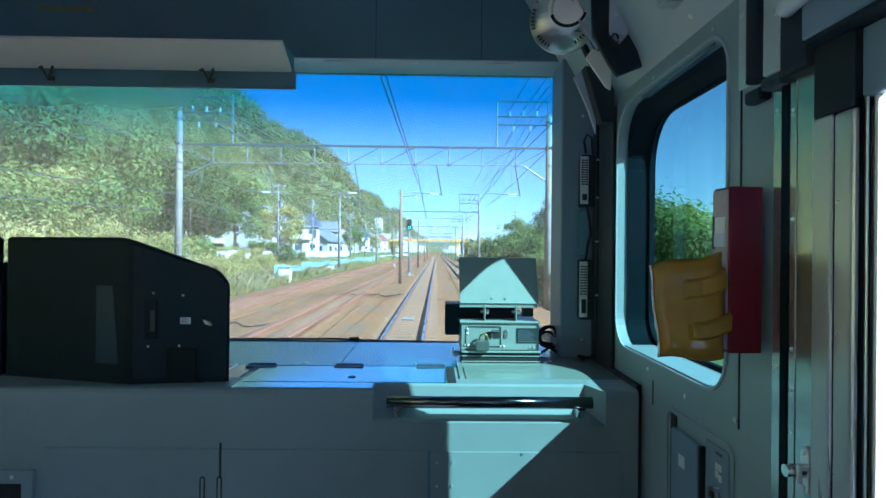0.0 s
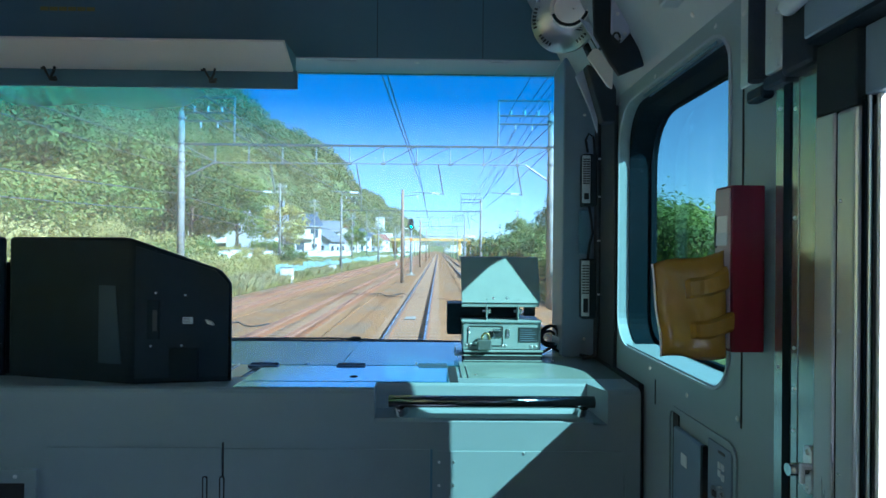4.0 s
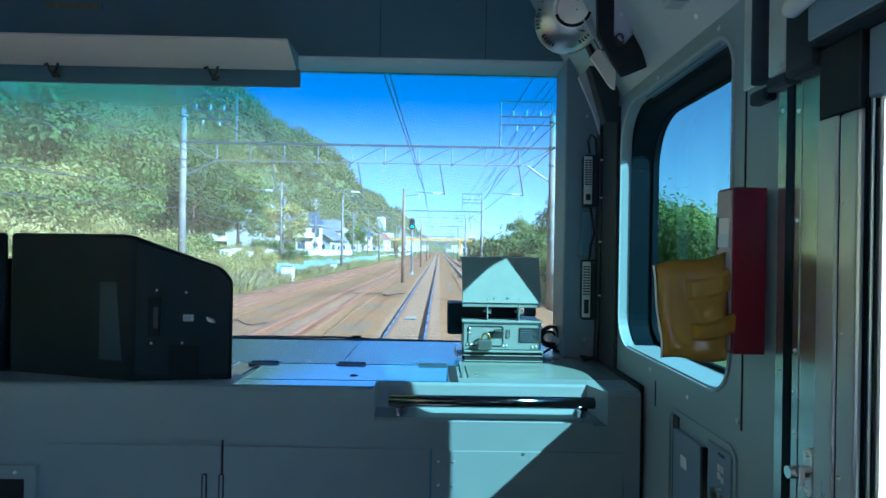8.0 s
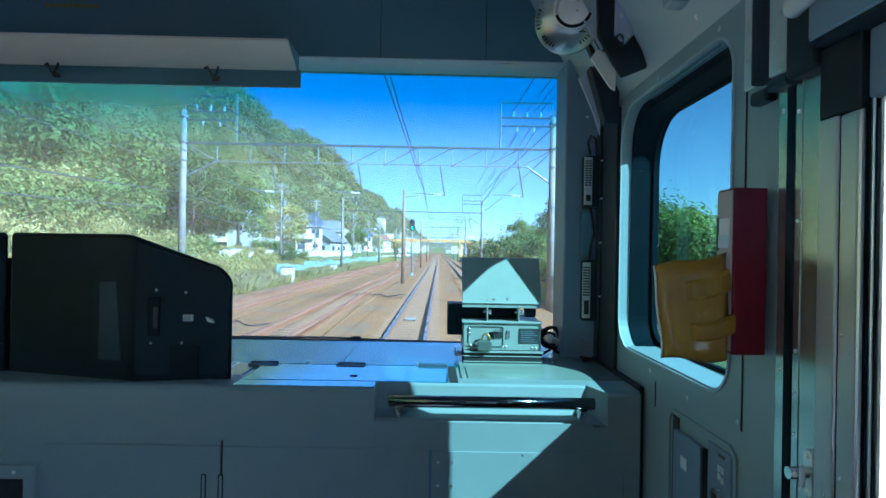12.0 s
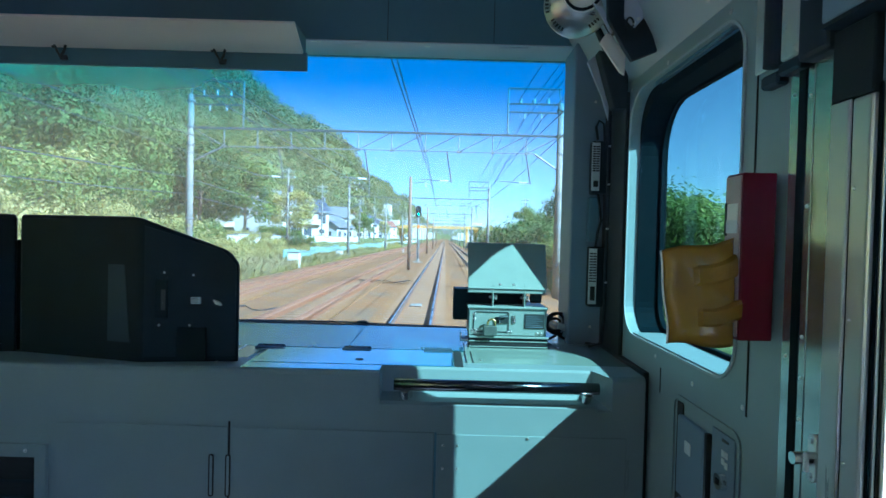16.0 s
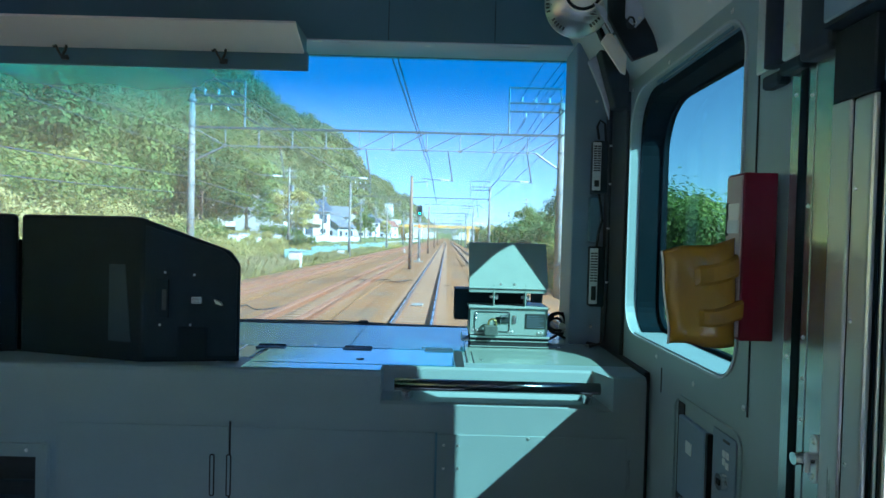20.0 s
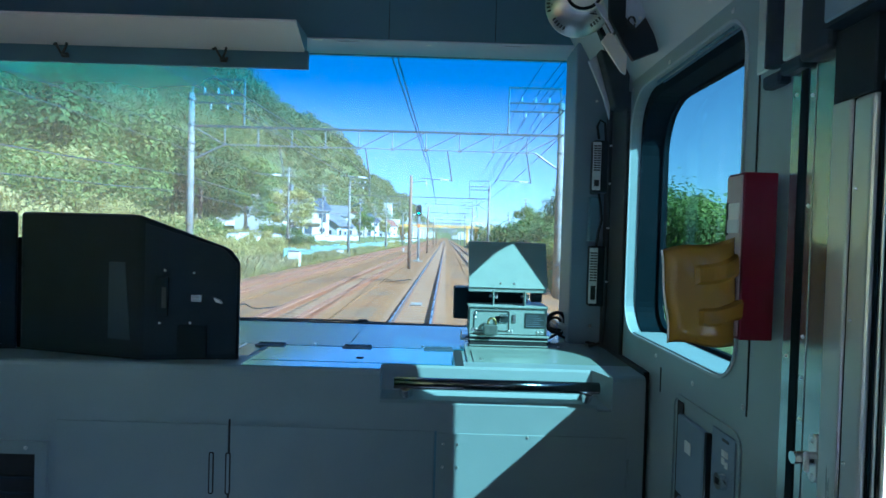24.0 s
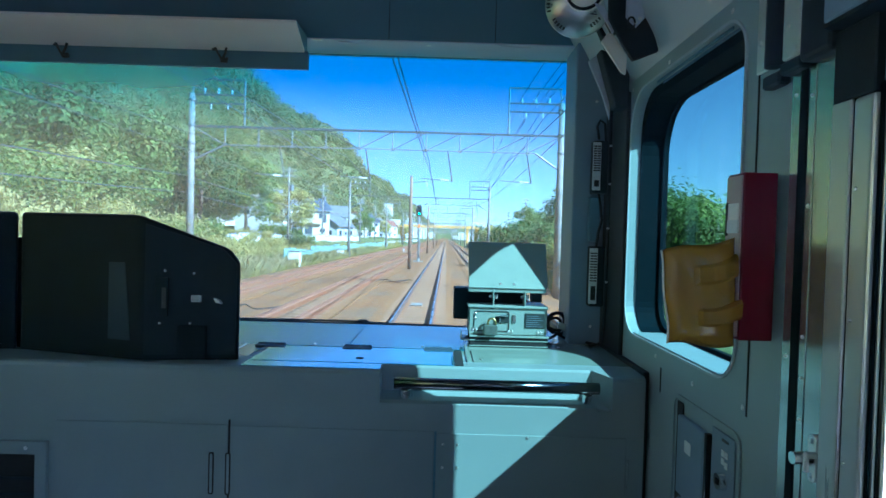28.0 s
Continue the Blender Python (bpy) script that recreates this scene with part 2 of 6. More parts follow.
M_RUSTBED = material("rusty_ballast", (0.27, 0.092, 0.034), 0.95, vary=0.35, scale=9, bump=1.0, bump_scale=14, second=(0.25, 0.115, 0.055), second_scale=0.5, stretch=(1, 0.25, 1), spec=0.1)
M_RAILTOP = material("polished_rail", (0.5, 0.53, 0.56), 0.28, 1.0, vary=0.05, scale=20, stretch=(1, 0.05, 1))
M_RUST = material("rusty_rail", (0.26, 0.12, 0.07), 0.85, vary=0.25, scale=18, spec=0.2)
M_SLEEPER = material("weathered_sleeper", (0.304, 0.18, 0.104), 0.9, vary=0.2, scale=12, bump=0.4, bump_scale=50, island=0.25)
M_GALV = material("galvanised_steel", (0.24, 0.255, 0.26), 0.5, 0.35, vary=0.15, scale=5, second_scale=1.2)
M_CHORD = material("dark_chord_steel", (0.085, 0.10, 0.11), 0.6, 0.2, vary=0.2, scale=6, second=(0.12, 0.10, 0.09), second_scale=1.5)
M_CONCRETE = material("pole_concrete", (0.25, 0.235, 0.20), 0.85, vary=0.12, scale=7, bump=0.2, bump_scale=40, second=(0.18, 0.165, 0.14), second_scale=0.8)
M_WOODPOLE = material("weathered_pole", (0.23, 0.14, 0.085), 0.85, vary=0.2, scale=9, stretch=(1, 1, 0.15), bump=0.3, bump_scale=40)
M_WIRE = material("wire", (0.13, 0.14, 0.15), 0.5, 0.5, vary=0.2, scale=3)
M_INSUL = material("white_insulator", (0.75, 0.77, 0.78), 0.2, vary=0.05)
M_SOIL = material("bank_soil", (0.15, 0.155, 0.06), 0.95, vary=0.4, scale=1.4, bump=0.8, bump_scale=6, second=(0.10, 0.125, 0.04), second_scale=0.06, spec=0.1)
M_LEAF_A = leaf_material("leaves_green", (0.15, 0.205, 0.055), (0.27, 0.29, 0.08))
M_LEAF_B = leaf_material("leaves_dark", (0.07, 0.115, 0.035), (0.135, 0.18, 0.055))
M_LEAF_C = leaf_material("leaves_yellow", (0.46, 0.38, 0.15), (0.30, 0.29, 0.09))
M_LEAF_HILL = leaf_material("hill_woods", (0.16, 0.175, 0.075), (0.27, 0.22, 0.11), 0.03, 0.12)
M_LEAF_NEAR = leaf_material("slope_woods", (0.14, 0.17, 0.06), (0.35, 0.305, 0.12), 0.09, 0.14)
M_GRASS = leaf_material("dry_grass", (0.40, 0.33, 0.17), (0.22, 0.24, 0.08), 0.1)
M_BARK = material("bark", (0.17, 0.13, 0.09), 0.9, vary=0.3, scale=6, bump=0.6, bump_scale=20, stretch=(1, 1, 0.3))
M_WALLS = [material("render_white", (0.60, 0.585, 0.54), 0.8, vary=0.05, scale=2, bump=0.1, bump_scale=60),
           material("render_cream", (0.561, 0.51, 0.4165), 0.8, vary=0.06, scale=2, bump=0.1, bump_scale=60),
           material("render_grey", (0.46, 0.47, 0.48), 0.8, vary=0.06, scale=2, bump=0.1, bump_scale=60)]
M_ROOFS = [material("roof_slate_blue", (0.055, 0.075, 0.105), 0.55, vary=0.2, scale=3, bump=0.3, bump_scale=14),
           material("roof_grey", (0.16, 0.165, 0.17), 0.6, vary=0.2, scale=3, bump=0.3, bump_scale=14),
           material("roof_brown", (0.22, 0.09, 0.06), 0.7, vary=0.2, scale=3, bump=0.3, bump_scale=14)]
M_WINFRAME = material("window_frame", (0.22, 0.22, 0.22), 0.5, 0.4, vary=0.1)
M_WINPANE = material("house_pane", (0.05, 0.07, 0.085), 0.08, vary=0.2, scale=0.7)
M_FENCE = material("white_fence", (0.74, 0.75, 0.74), 0.6, vary=0.06, scale=3, second=(0.6, 0.6, 0.57), second_scale=0.5)
M_TEAL = material("teal_sheet", (0.19, 0.33, 0.27), 0.6, vary=0.08, scale=3, second=(0.24, 0.35, 0.29), second_scale=0.6, island=0.1)
M_BRIDGE = material("ochre_bridge_paint", (0.72, 0.40, 0.10), 0.55, vary=0.08, scale=2, second=(0.62, 0.34, 0.09), second_scale=0.4)
M_SIGNALBLACK = material("signal_black", (0.03, 0.032, 0.035), 0.5, vary=0.2)
M_ORANGE = material("orange_marker", (0.75, 0.25, 0.04), 0.5, vary=0.1)
M_LENS_GREEN = bpy.data.materials.new("lit_green_lens")
M_LENS_GREEN.use_nodes = True
_lens = M_LENS_GREEN.node_tree.nodes["Principled BSDF"]
_lens.inputs["Base Color"].default_value = (0.02, 0.5, 0.3, 1)
_lens.inputs["Emission Color"].default_value = (0.05, 1.0, 0.55, 1)
_lens.inputs["Emission Strength"].default_value = 2.0


# ---- building blocks ----
ORIGIN = {}


def thing(name, at, label, category, group="", kind=""):
    ob = new(name)
    ob.empty_display_size = 0.1
    ob.location = at
    ORIGIN[ob.name] = Vector(at)
    return tagged(ob, label, category, group, kind)


def to_mesh(name, bm, mat, smooth=False):
    me = bpy.data.meshes.new(name)
    bmesh.ops.recalc_face_normals(bm, faces=bm.faces)
    bm.to_mesh(me)
    bm.free()
    me.materials.append(mat)
    if smooth:
        me.polygons.foreach_set("use_smooth", [True] * len(me.polygons))
    return me


def part(name, bm, mat, parent, label="", smooth=False, kind=""):
    """One mesh object under a thing or a part; the bmesh is in world places, or in the thing's own where that stands at 0."""
    o = ORIGIN[parent.name]
    bmesh.ops.translate(bm, verts=bm.verts, vec=-o)
    ob = new(name, to_mesh(name, bm, mat, smooth))
    ob.parent = parent
    ORIGIN[ob.name] = o
    return tagged(ob, label, kind=kind)


def shared(name, mesh, parent, m):
    """A repeat piece on shared mesh data, placed by the pose m inside its parent."""
    ob = new(name, mesh)
    ob.parent = parent
    ob.matrix_basis = m
    ORIGIN[ob.name] = ORIGIN[parent.name]
    return ob


def solid(name, bm, mat, label, category="", kind="", smooth=False, group=""):
    ob = new(name, to_mesh(name, bm, mat, smooth))
    ORIGIN[ob.name] = Vector()
    return tagged(ob, label, category, group, kind)


def box(x0, x1, y0, y1, z0, z1, bev=0.0, seg=1):
    bm = bmesh.new()
    bmesh.ops.create_cube(bm, size=1)
    for v in bm.verts:
        v.co = Vector((x0 if v.co.x < 0 else x1, y0 if v.co.y < 0 else y1, z0 if v.co.z < 0 else z1))
    if bev:
        bmesh.ops.bevel(bm, geom=list(bm.edges), offset=bev, segments=seg, affect="EDGES", profile=0.5)
    return bm


def rod(p, q, r, r2=None, seg=12):
    p, q = Vector(p), Vector(q)
    bm = bmesh.new()
    bmesh.ops.create_cone(bm, cap_ends=True, segments=seg, radius1=r, radius2=r if r2 is None else r2, depth=(q - p).length)
    m = Matrix.Translation((p + q) / 2) @ (q - p).to_track_quat("Z", "Y").to_matrix().to_4x4()
    bmesh.ops.transform(bm, matrix=m, verts=bm.verts)
    return bm


def pipe(points, r, seg=6):
    """A bent tube along points."""
    pts = [Vector(p) for p in points]
    bm = bmesh.new()
    rings = []
    for i, p in enumerate(pts):
        d = (pts[min(i + 1, len(pts) - 1)] - pts[max(i - 1, 0)]).normalized()
        a = d.orthogonal().normalized() if i == 0 else (side - d * side.dot(d)).normalized()
        side = a
        b = d.cross(a)
        rings.append([bm.verts.new(p + (a * math.cos(k * math.tau / seg) + b * math.sin(k * math.tau / seg)) * r) for k in range(seg)])
    for u, w in zip(rings, rings[1:]):
        for k in range(seg):
            bm.faces.new((u[k], u[(k + 1) % seg], w[(k + 1) % seg], w[k]))
    bm.faces.new(rings[0])
    bm.faces.new(rings[-1][::-1])
    return bm


def curve_points(a, b, sag, n=12):
    a, b = Vector(a), Vector(b)
    return [a.lerp(b, i / n) - Vector((0, 0, sag * 4 * (i / n) * (1 - i / n))) for i in range(n + 1)]


def prism(points, axis, a0, a1, bev=0.0, seg=1):
    """A flat outline pushed along an axis. Outline pairs: (y, z) for x, (x, z) for y, (x, y) for z."""
    bm = bmesh.new()
    put = {"x": lambda u, v, a: (a, u, v), "y": lambda u, v, a: (u, a, v), "z": lambda u, v, a: (u, v, a)}[axis]
    low = [bm.verts.new(put(u, v, a0)) for u, v in points]
    top = [bm.verts.new(put(u, v, a1)) for u, v in points]
    bm.faces.new(low)
    bm.faces.new(top[::-1])
    n = len(points)
    for i in range(n):
        bm.faces.new((low[i], low[(i + 1) % n], top[(i + 1) % n], top[i]))
    bmesh.ops.recalc_face_normals(bm, faces=bm.faces)
    if bev:
        bmesh.ops.bevel(bm, geom=list(bm.edges), offset=bev, segments=seg, affect="EDGES", profile=0.5)
    return bm


def joined(*bms):
    out = bmesh.new()
    for b in bms:
        me = bpy.data.meshes.new("tmp")
        b.to_mesh(me)
        b.free()
        out.from_mesh(me)
        bpy.data.meshes.remove(me)
    return out


def rounded(u0, u1, v0, v1, r, n=6):
    pts = []
    for cu, cv, a in ((u1 - r, v1 - r, 0), (u0 + r, v1 - r, 90), (u0 + r, v0 + r, 180), (u1 - r, v0 + r, 270)):
        for i in range(n + 1):
            w = radians(a + 90 * i / n)
            pts.append((cu + r * math.cos(w), cv + r * math.sin(w)))
    return pts


def plate(outer, holes, axis, a0, a1):
    """A slab with openings right through it; outlines as in prism()."""
    bm = bmesh.new()
    put = {"x": lambda u, v: (a0, u, v), "y": lambda u, v: (u, a0, v), "z": lambda u, v: (u, v, a0)}[axis]
    for loop in (outer, *holes):
        vs = [bm.verts.new(put(u, v)) for u, v in loop]
        for i, v in enumerate(vs):
            bm.edges.new((v, vs[(i + 1) % len(vs)]))
    normal = {"x": (1, 0, 0), "y": (0, 1, 0), "z": (0, 0, 1)}[axis]
    bmesh.ops.triangle_fill(bm, use_beauty=True, edges=list(bm.edges), normal=normal)
    r = bmesh.ops.extrude_face_region(bm, geom=list(bm.faces))
    vec = Vector(normal) * (a1 - a0)
    bmesh.ops.translate(bm, verts=[g for g in r["geom"] if isinstance(g, bmesh.types.BMVert)], vec=vec)
    return bm


def ring(outer, inner, axis, a0, a1):
    return plate(outer, [inner], axis, a0, a1)


def rect(u0, u1, v0, v1):
    return [(u0, v0), (u1, v0), (u1, v1), (u0, v1)]


def screw(at, normal, r=0.0045):
    at, nrm = Vector(at), Vector(normal).normalized()
    return joined(rod(at, at + nrm * 0.0008, r * 1.25, seg=12), rod(at + nrm * 0.0008, at + nrm * 0.0024, r, r * 0.6, seg=12))


def put_screws(parent, places, normal, r=0.0045):
    for p in places:
        part("screw", screw(p, normal, r), M_SCREW, parent)


def mesh_from(name, verts, faces, mat):
    me = bpy.data.meshes.new(name)
    me.from_pydata(verts.tolist(), [], faces.tolist())
    me.materials.append(mat)
    return me


# ---- the cab: shell ----
FLOOR_Z, WALL_X, FACE_Y, TOP_Z, WS_Y = 1.13, 1.36, 1.47, 2.06, 2.225
WIN = (1.06, 1.70, 2.147, 2.825)
DOORWIN = (0.18, 0.69, 2.0, 2.72)


def win_loop(inset, low=None, high=None, front=None):
    """The side window's outline, drawn in by inset; its upper front corner is rounder than the others."""
    y0, y1 = WIN[0] + inset, WIN[1] - (inset if front is None else front)
    z0, z1 = WIN[2] + (inset if low is None else low), WIN[3] - (inset if high is None else high)
    pts = []
    for cy, cz, a, r in ((1, 1, 0, 0.15 if inset > 0.002 else 0.11), (-1, 1, 90, 0.075), (-1, -1, 180, 0.075), (1, -1, 270, 0.085)):
        r -= inset
        oy, oz = (y1 - r if cy > 0 else y0 + r), (z1 - r if cz > 0 else z0 + r)
        for i in range(9):
            w = radians(a + 90 * i / 8)
            pts.append((oy + r * math.cos(w), oz + r * math.sin(w)))
    return pts


solid("floor", box(-1.46, 1.46, 0.12, 2.33, FLOOR_Z - 0.08, FLOOR_Z), M_FLOOR, "grey speckled vinyl cab floor", "floor", "structure")
solid("ceiling", box(-1.46, 1.46, 0.12, 2.33, 3.32, 3.40), M_SOFFIT, "grey painted steel cab ceiling", "ceiling", "structure")
solid("wall_right", plate(rect(0.1, 2.225, FLOOR_Z, 3.32), [win_loop(0.0), rounded(*DOORWIN, 0.05)], "x", WALL_X, WALL_X + 0.11),
      M_WALL, "grey-green painted cab side wall with window openings", "wall", "structure")
solid("wall_left", plate(rect(0.1, 2.225, FLOOR_Z, 3.32), [rounded(1.0, 1.8, 2.12, 2.84, 0.075), rounded(0.2, 0.8, 1.95, 2.88, 0.05)], "x", -WALL_X - 0.075, -WALL_X),
      M_PAINT, "grey-green painted far cab side wall", "wall", "structure")
PARTS_OPEN = [rounded(-1.15, -0.25, 1.95, 3.0, 0.05), rounded(0.30, 1.22, 1.95, 3.0, 0.05)]
solid("partition", plate(rect(-1.359, 1.359, FLOOR_Z, 3.3195), PARTS_OPEN, "y", 0.10, 0.14), M_PAINT, "grey-green partition between saloon and cab with two wide windows", "wall", "structure")
pw = thing("window_5", (0, 0.12, 1.95), "clear glass panes in the partition behind the cab", "window", kind="structure")
for x0, x1 in ((-1.16, -0.24), (0.29, 1.23)):
    q = part("pane", box(x0, x1, 0.117, 0.123, 1.94, 3.01), M_PARTGLASS, pw)
    q.visible_shadow = False
SALOON = [rounded(-6.7 + 2.2 * k, -6.7 + 2.2 * k + 1.7, 1.85, 3.05, 0.08) for k in range(3)]
solid("saloon_floor", box(-1.435, 1.435, -7.5, 0.119, FLOOR_Z - 0.08, FLOOR_Z), M_SALFLOOR, "pale speckled saloon floor", "floor", "structure")
solid("saloon_ceiling", box(-1.435, 1.435, -7.5, 0.119, 3.32, 3.40), M_SALWALL, "white saloon ceiling", "ceiling", "structure")
for nm, x0, x1 in (("saloon_wall_right", WALL_X, WALL_X + 0.075), ("saloon_wall_left", -WALL_X - 0.075, -WALL_X)):
    solid(nm, plate(rect(-7.5, 0.0995, FLOOR_Z, 3.32), SALOON, "x", x0, x1), M_SALWALL, "white saloon side wall with three wide windows", "wall", "structure")
solid("saloon_wall_end", box(-1.435, 1.435, -7.56, -7.501, FLOOR_Z, 3.32), M_SALWALL, "white saloon end wall", "wall", "structure")
solid("wall_front", plate(rect(-1.46, 1.46, FLOOR_Z, 3.32), [rounded(-1.28, 1.31, 2.050, 3.100, 0.012, 2)], "y", WS_Y, WS_Y + 0.10),
      M_SLATE, "grey front wall round the windshield", "wall", "structure")
solid("cove_trim", prism([(1.36, 2.865), (1.36, 3.32), (1.10, 3.32)], "y", 0.141, 2.0), M_COVE, "sloping painted panel between wall and ceiling", "trim", "structure")
solid("cove_trim", prism([(-1.36, 2.865), (-1.36, 3.32), (-1.10, 3.32)], "y", 0.141, 2.0), M_COVE, "sloping painted panel between wall and ceiling", "trim", "structure")

windshield = thing("window_1", (0, WS_Y + 0.05, 2.06), "wide windshield with a blue shade band along its top", "windshield", kind="structure")
g = part("pane", box(-1.285, 1.312, WS_Y + 0.055, WS_Y + 0.061, 2.046, 3.104), M_GLASS, windshield)
g.location = -ORIGIN[windshield.name]
g.data.transform(Matrix.Translation(ORIGIN[windshield.name]))
g.visible_shadow = False
part("seal", ring(rounded(-1.2795, 1.3095, 2.0505, 3.0995, 0.012, 2), rounded(-1.276, 1.306, 2.054, 3.096, 0.012, 2), "y", WS_Y + 0.035, WS_Y + 0.055), M_SLATE, windshield, "grey glazing bead")
part("bottom_seal", box(-1.27, 1.30, WS_Y + 0.03, WS_Y + 0.054, 2.0545, 2.0585), M_BLACK, windshield, "black rubber seal")
part("wiper", pipe([(-0.2, 2.292, 2.054), (0.1, 2.292, 2.060), (0.45, 2.292, 2.062), (0.62, 2.292, 2.056), (0.86, 2.292, 2.053)], 0.0045), M_BLACK, windshield, "black wiper blade lying along the lower edge")
part("wiper_knuckle", box(0.50, 0.54, 2.287, 2.297, 2.054, 2.070, 0.003), M_BLACK, windshield)

# header above the windshield
header = thing("header_panel", (0, 2.0, 3.06), "dark grey header panel with a grey soffit above the windshield", "header", kind="structure")
part("face", box(-1.36, 1.36, 2.0, 2.03, 3.062, 3.318, 0.002), M_HEAD, header, "dark grey upright face")
def sloped(bm):
    """Let the soffit rise towards the glass."""
    for q in bm.verts:
        q.co.z += 0.026 * max(0.0, q.co.y - 2.0) / 0.224
    return bm
part("soffit", sloped(plate(rect(-1.36, 1.36, 2.0, 2.224), [rounded(0.44, 0.545, 2.025, 2.038, 0.006, 3), rounded(1.0, 1.105, 2.025, 2.038, 0.006, 3)], "z", 3.058, 3.062)), M_SOFFIT, header, "grey underside with two slots")
part("soffit_lip", sloped(box(-1.272, 1.302, 2.2245, 2.2585, 3.058, 3.062)), M_SOFFIT, header, "grey inner lip down to the glass")
part("slot_backing", box(0.4, 1.15, 2.021, 2.042, 3.0685, 3.0715), M_GAP, header)
put_screws(header, [(0.365, 2.012, 3.0595), (0.385, 2.014, 3.0595), (0.755, 2.05, 3.064), (1.262, 2.06, 3.065)], (0, 0, -1), 0.0075)
for x in (0.62, 0.98):
    part("seam", box(x, x + 0.002, 1.9985, 2.0, 3.064, 3.31), M_GAP, header)
lab = part("notice", box(-0.52, -0.32, 1.9975, 2.0, 3.20, 3.225), M_HEAD, header, "dark notice with yellow print")
for i in range(6):
    part("print_bar", box(-0.515 + i * 0.031, -0.488 + i * 0.031, 1.996, 1.9975, 3.206, 3.219), M_YTEXT, lab)

# overhead flap box on the driver's side
flap = thing("overhead_locker", (-0.4, 1.9, 2.95), "long overhead locker with a cream tilted flap and wire latches", "locker")
part("lip", box(-1.3, 0.362, 1.948, 1.962, 2.94, 3.0, 0.002), M_HEAD, flap, "dark lower lip")
part("flap", prism([(1.942, 2.992), (1.948, 3.002), (1.826, 3.058), (1.820, 3.048)], "x", -1.3, 0.35, 0.0015), M_FLAP, flap, "cream painted flap")
part("body", prism([(1.962, 2.945), (1.962, 3.0), (1.835, 3.056), (1.85, 3.064), (1.999, 3.064), (1.999, 2.99)], "x", -1.3, 0.345), M_HEAD, flap)
for x in (-0.445, 0.075):
    la = part("latch", box(x - 0.034, x + 0.030, 1.932, 1.943, 3.000, 3.008, 0.002), M_PLATE, flap, "bent wire latch")
    part("wire", pipe([(x - 0.018, 1.934, 3.004), (x - 0.002, 1.925, 2.978), (x + 0.012, 1.921, 2.957), (x + 0.03, 1.928, 2.962)], 0.004), M_PLATE, la)
    part("wire", pipe([(x + 0.022, 1.934, 3.004), (x + 0.022, 1.926, 2.98), (x + 0.014, 1.921, 2.957)], 0.004), M_PLATE, la)
    part("hook", box(x, x + 0.022, 1.936, 1.9475, 2.953, 2.966, 0.002), M_PLATE, la)
    part("rivet", rod((x - 0.02, 1.943, 2.998), (x - 0.02, 1.934, 2.994), 0.006), M_PLATE, la)

# ---- console ----
console = thing("console", (0, 1.8, FLOOR_Z), "grey-green painted steel console with a deep glossy worktop", "console")
full = [(FACE_Y, FLOOR_Z), (FACE_Y, TOP_Z - 0.012), (FACE_Y + 0.004, TOP_Z - 0.004), (FACE_Y + 0.012, TOP_Z), (1.60, TOP_Z), (1.60, FLOOR_Z)]
notch = [(FACE_Y, FLOOR_Z), (FACE_Y, 1.978), (FACE_Y + 0.008, 1.985), (FACE_Y + 0.055, 1.997), (FACE_Y + 0.066, TOP_Z - 0.006), (FACE_Y + 0.07, TOP_Z), (1.60, TOP_Z), (1.60, FLOOR_Z)]
part("body", joined(prism(full, "x", -1.355, 0.675), prism(notch, "x", 0.675, 1.225), prism(full, "x", 1.262, 1.345)), M_PAINT, console)
# slanted end of the grip recess
bm = bmesh.new()
a = [(1.225, FACE_Y + 0.066, TOP_Z), (1.225, FACE_Y + 0.055, 1.997), (1.225, FACE_Y, 1.978), (1.262, FACE_Y, 1.972), (1.262, FACE_Y, TOP_Z - 0.004), (1.262, 1.60, TOP_Z), (1.225, 1.60, TOP_Z)]
v = [bm.verts.new(p) for p in a]
bm.faces.new((v[0], v[1], v[4]))
bm.faces.new((v[1], v[2], v[3]))
bm.faces.new((v[1], v[3], v[4]))
bm.faces.new((v[0], v[4], v[5], v[6]))
part("recess_end", bm, M_PAINT, console, "slanted end of the grip recess")
part("body_infill", box(1.225, 1.262, FACE_Y, 1.6, FLOOR_Z, 1.9719), M_PAINT, console)
part("worktop", box(-1.355, 0.0495, 1.60, 2.224, TOP_Z - 0.03, TOP_Z), M_TOP, console, "glossy painted worktop")
part("worktop", box(0.05, 0.2995, 1.60, 1.7745, TOP_Z - 0.03, TOP_Z), M_TOP, console, "glossy painted worktop")
part("worktop", box(0.9005, 1.345, 1.60, 2.224, TOP_Z - 0.03, TOP_Z), M_TOP, console, "glossy painted worktop")
part("worktop", box(0.05, 0.2995, 1.775, 2.224, TOP_Z - 0.03, TOP_Z - 0.004), M_TOP, console, "glossy painted worktop")
part("worktop", box(0.30, 0.90, 1.60, 2.224, TOP_Z - 0.03, TOP_Z - 0.004), M_TOP, console, "glossy painted worktop")
part("cover_plate", box(0.545, 0.8995, 1.775, 2.224, TOP_Z - 0.004, TOP_Z), M_SKYCOVER, console)
part("cover_plate", box(0.0505, 0.542, 1.775, 2.224, TOP_Z - 0.004, TOP_Z), M_SKYCOVER, console)
part("front_strip", box(0.318, 0.672, FACE_Y + 0.012, 1.60, TOP_Z, TOP_Z + 0.0015), M_SKYTOP, console)
part("edge_line", box(0.238, 0.241, 1.53, 1.77, TOP_Z, TOP_Z + 0.002), M_SCREW, console)
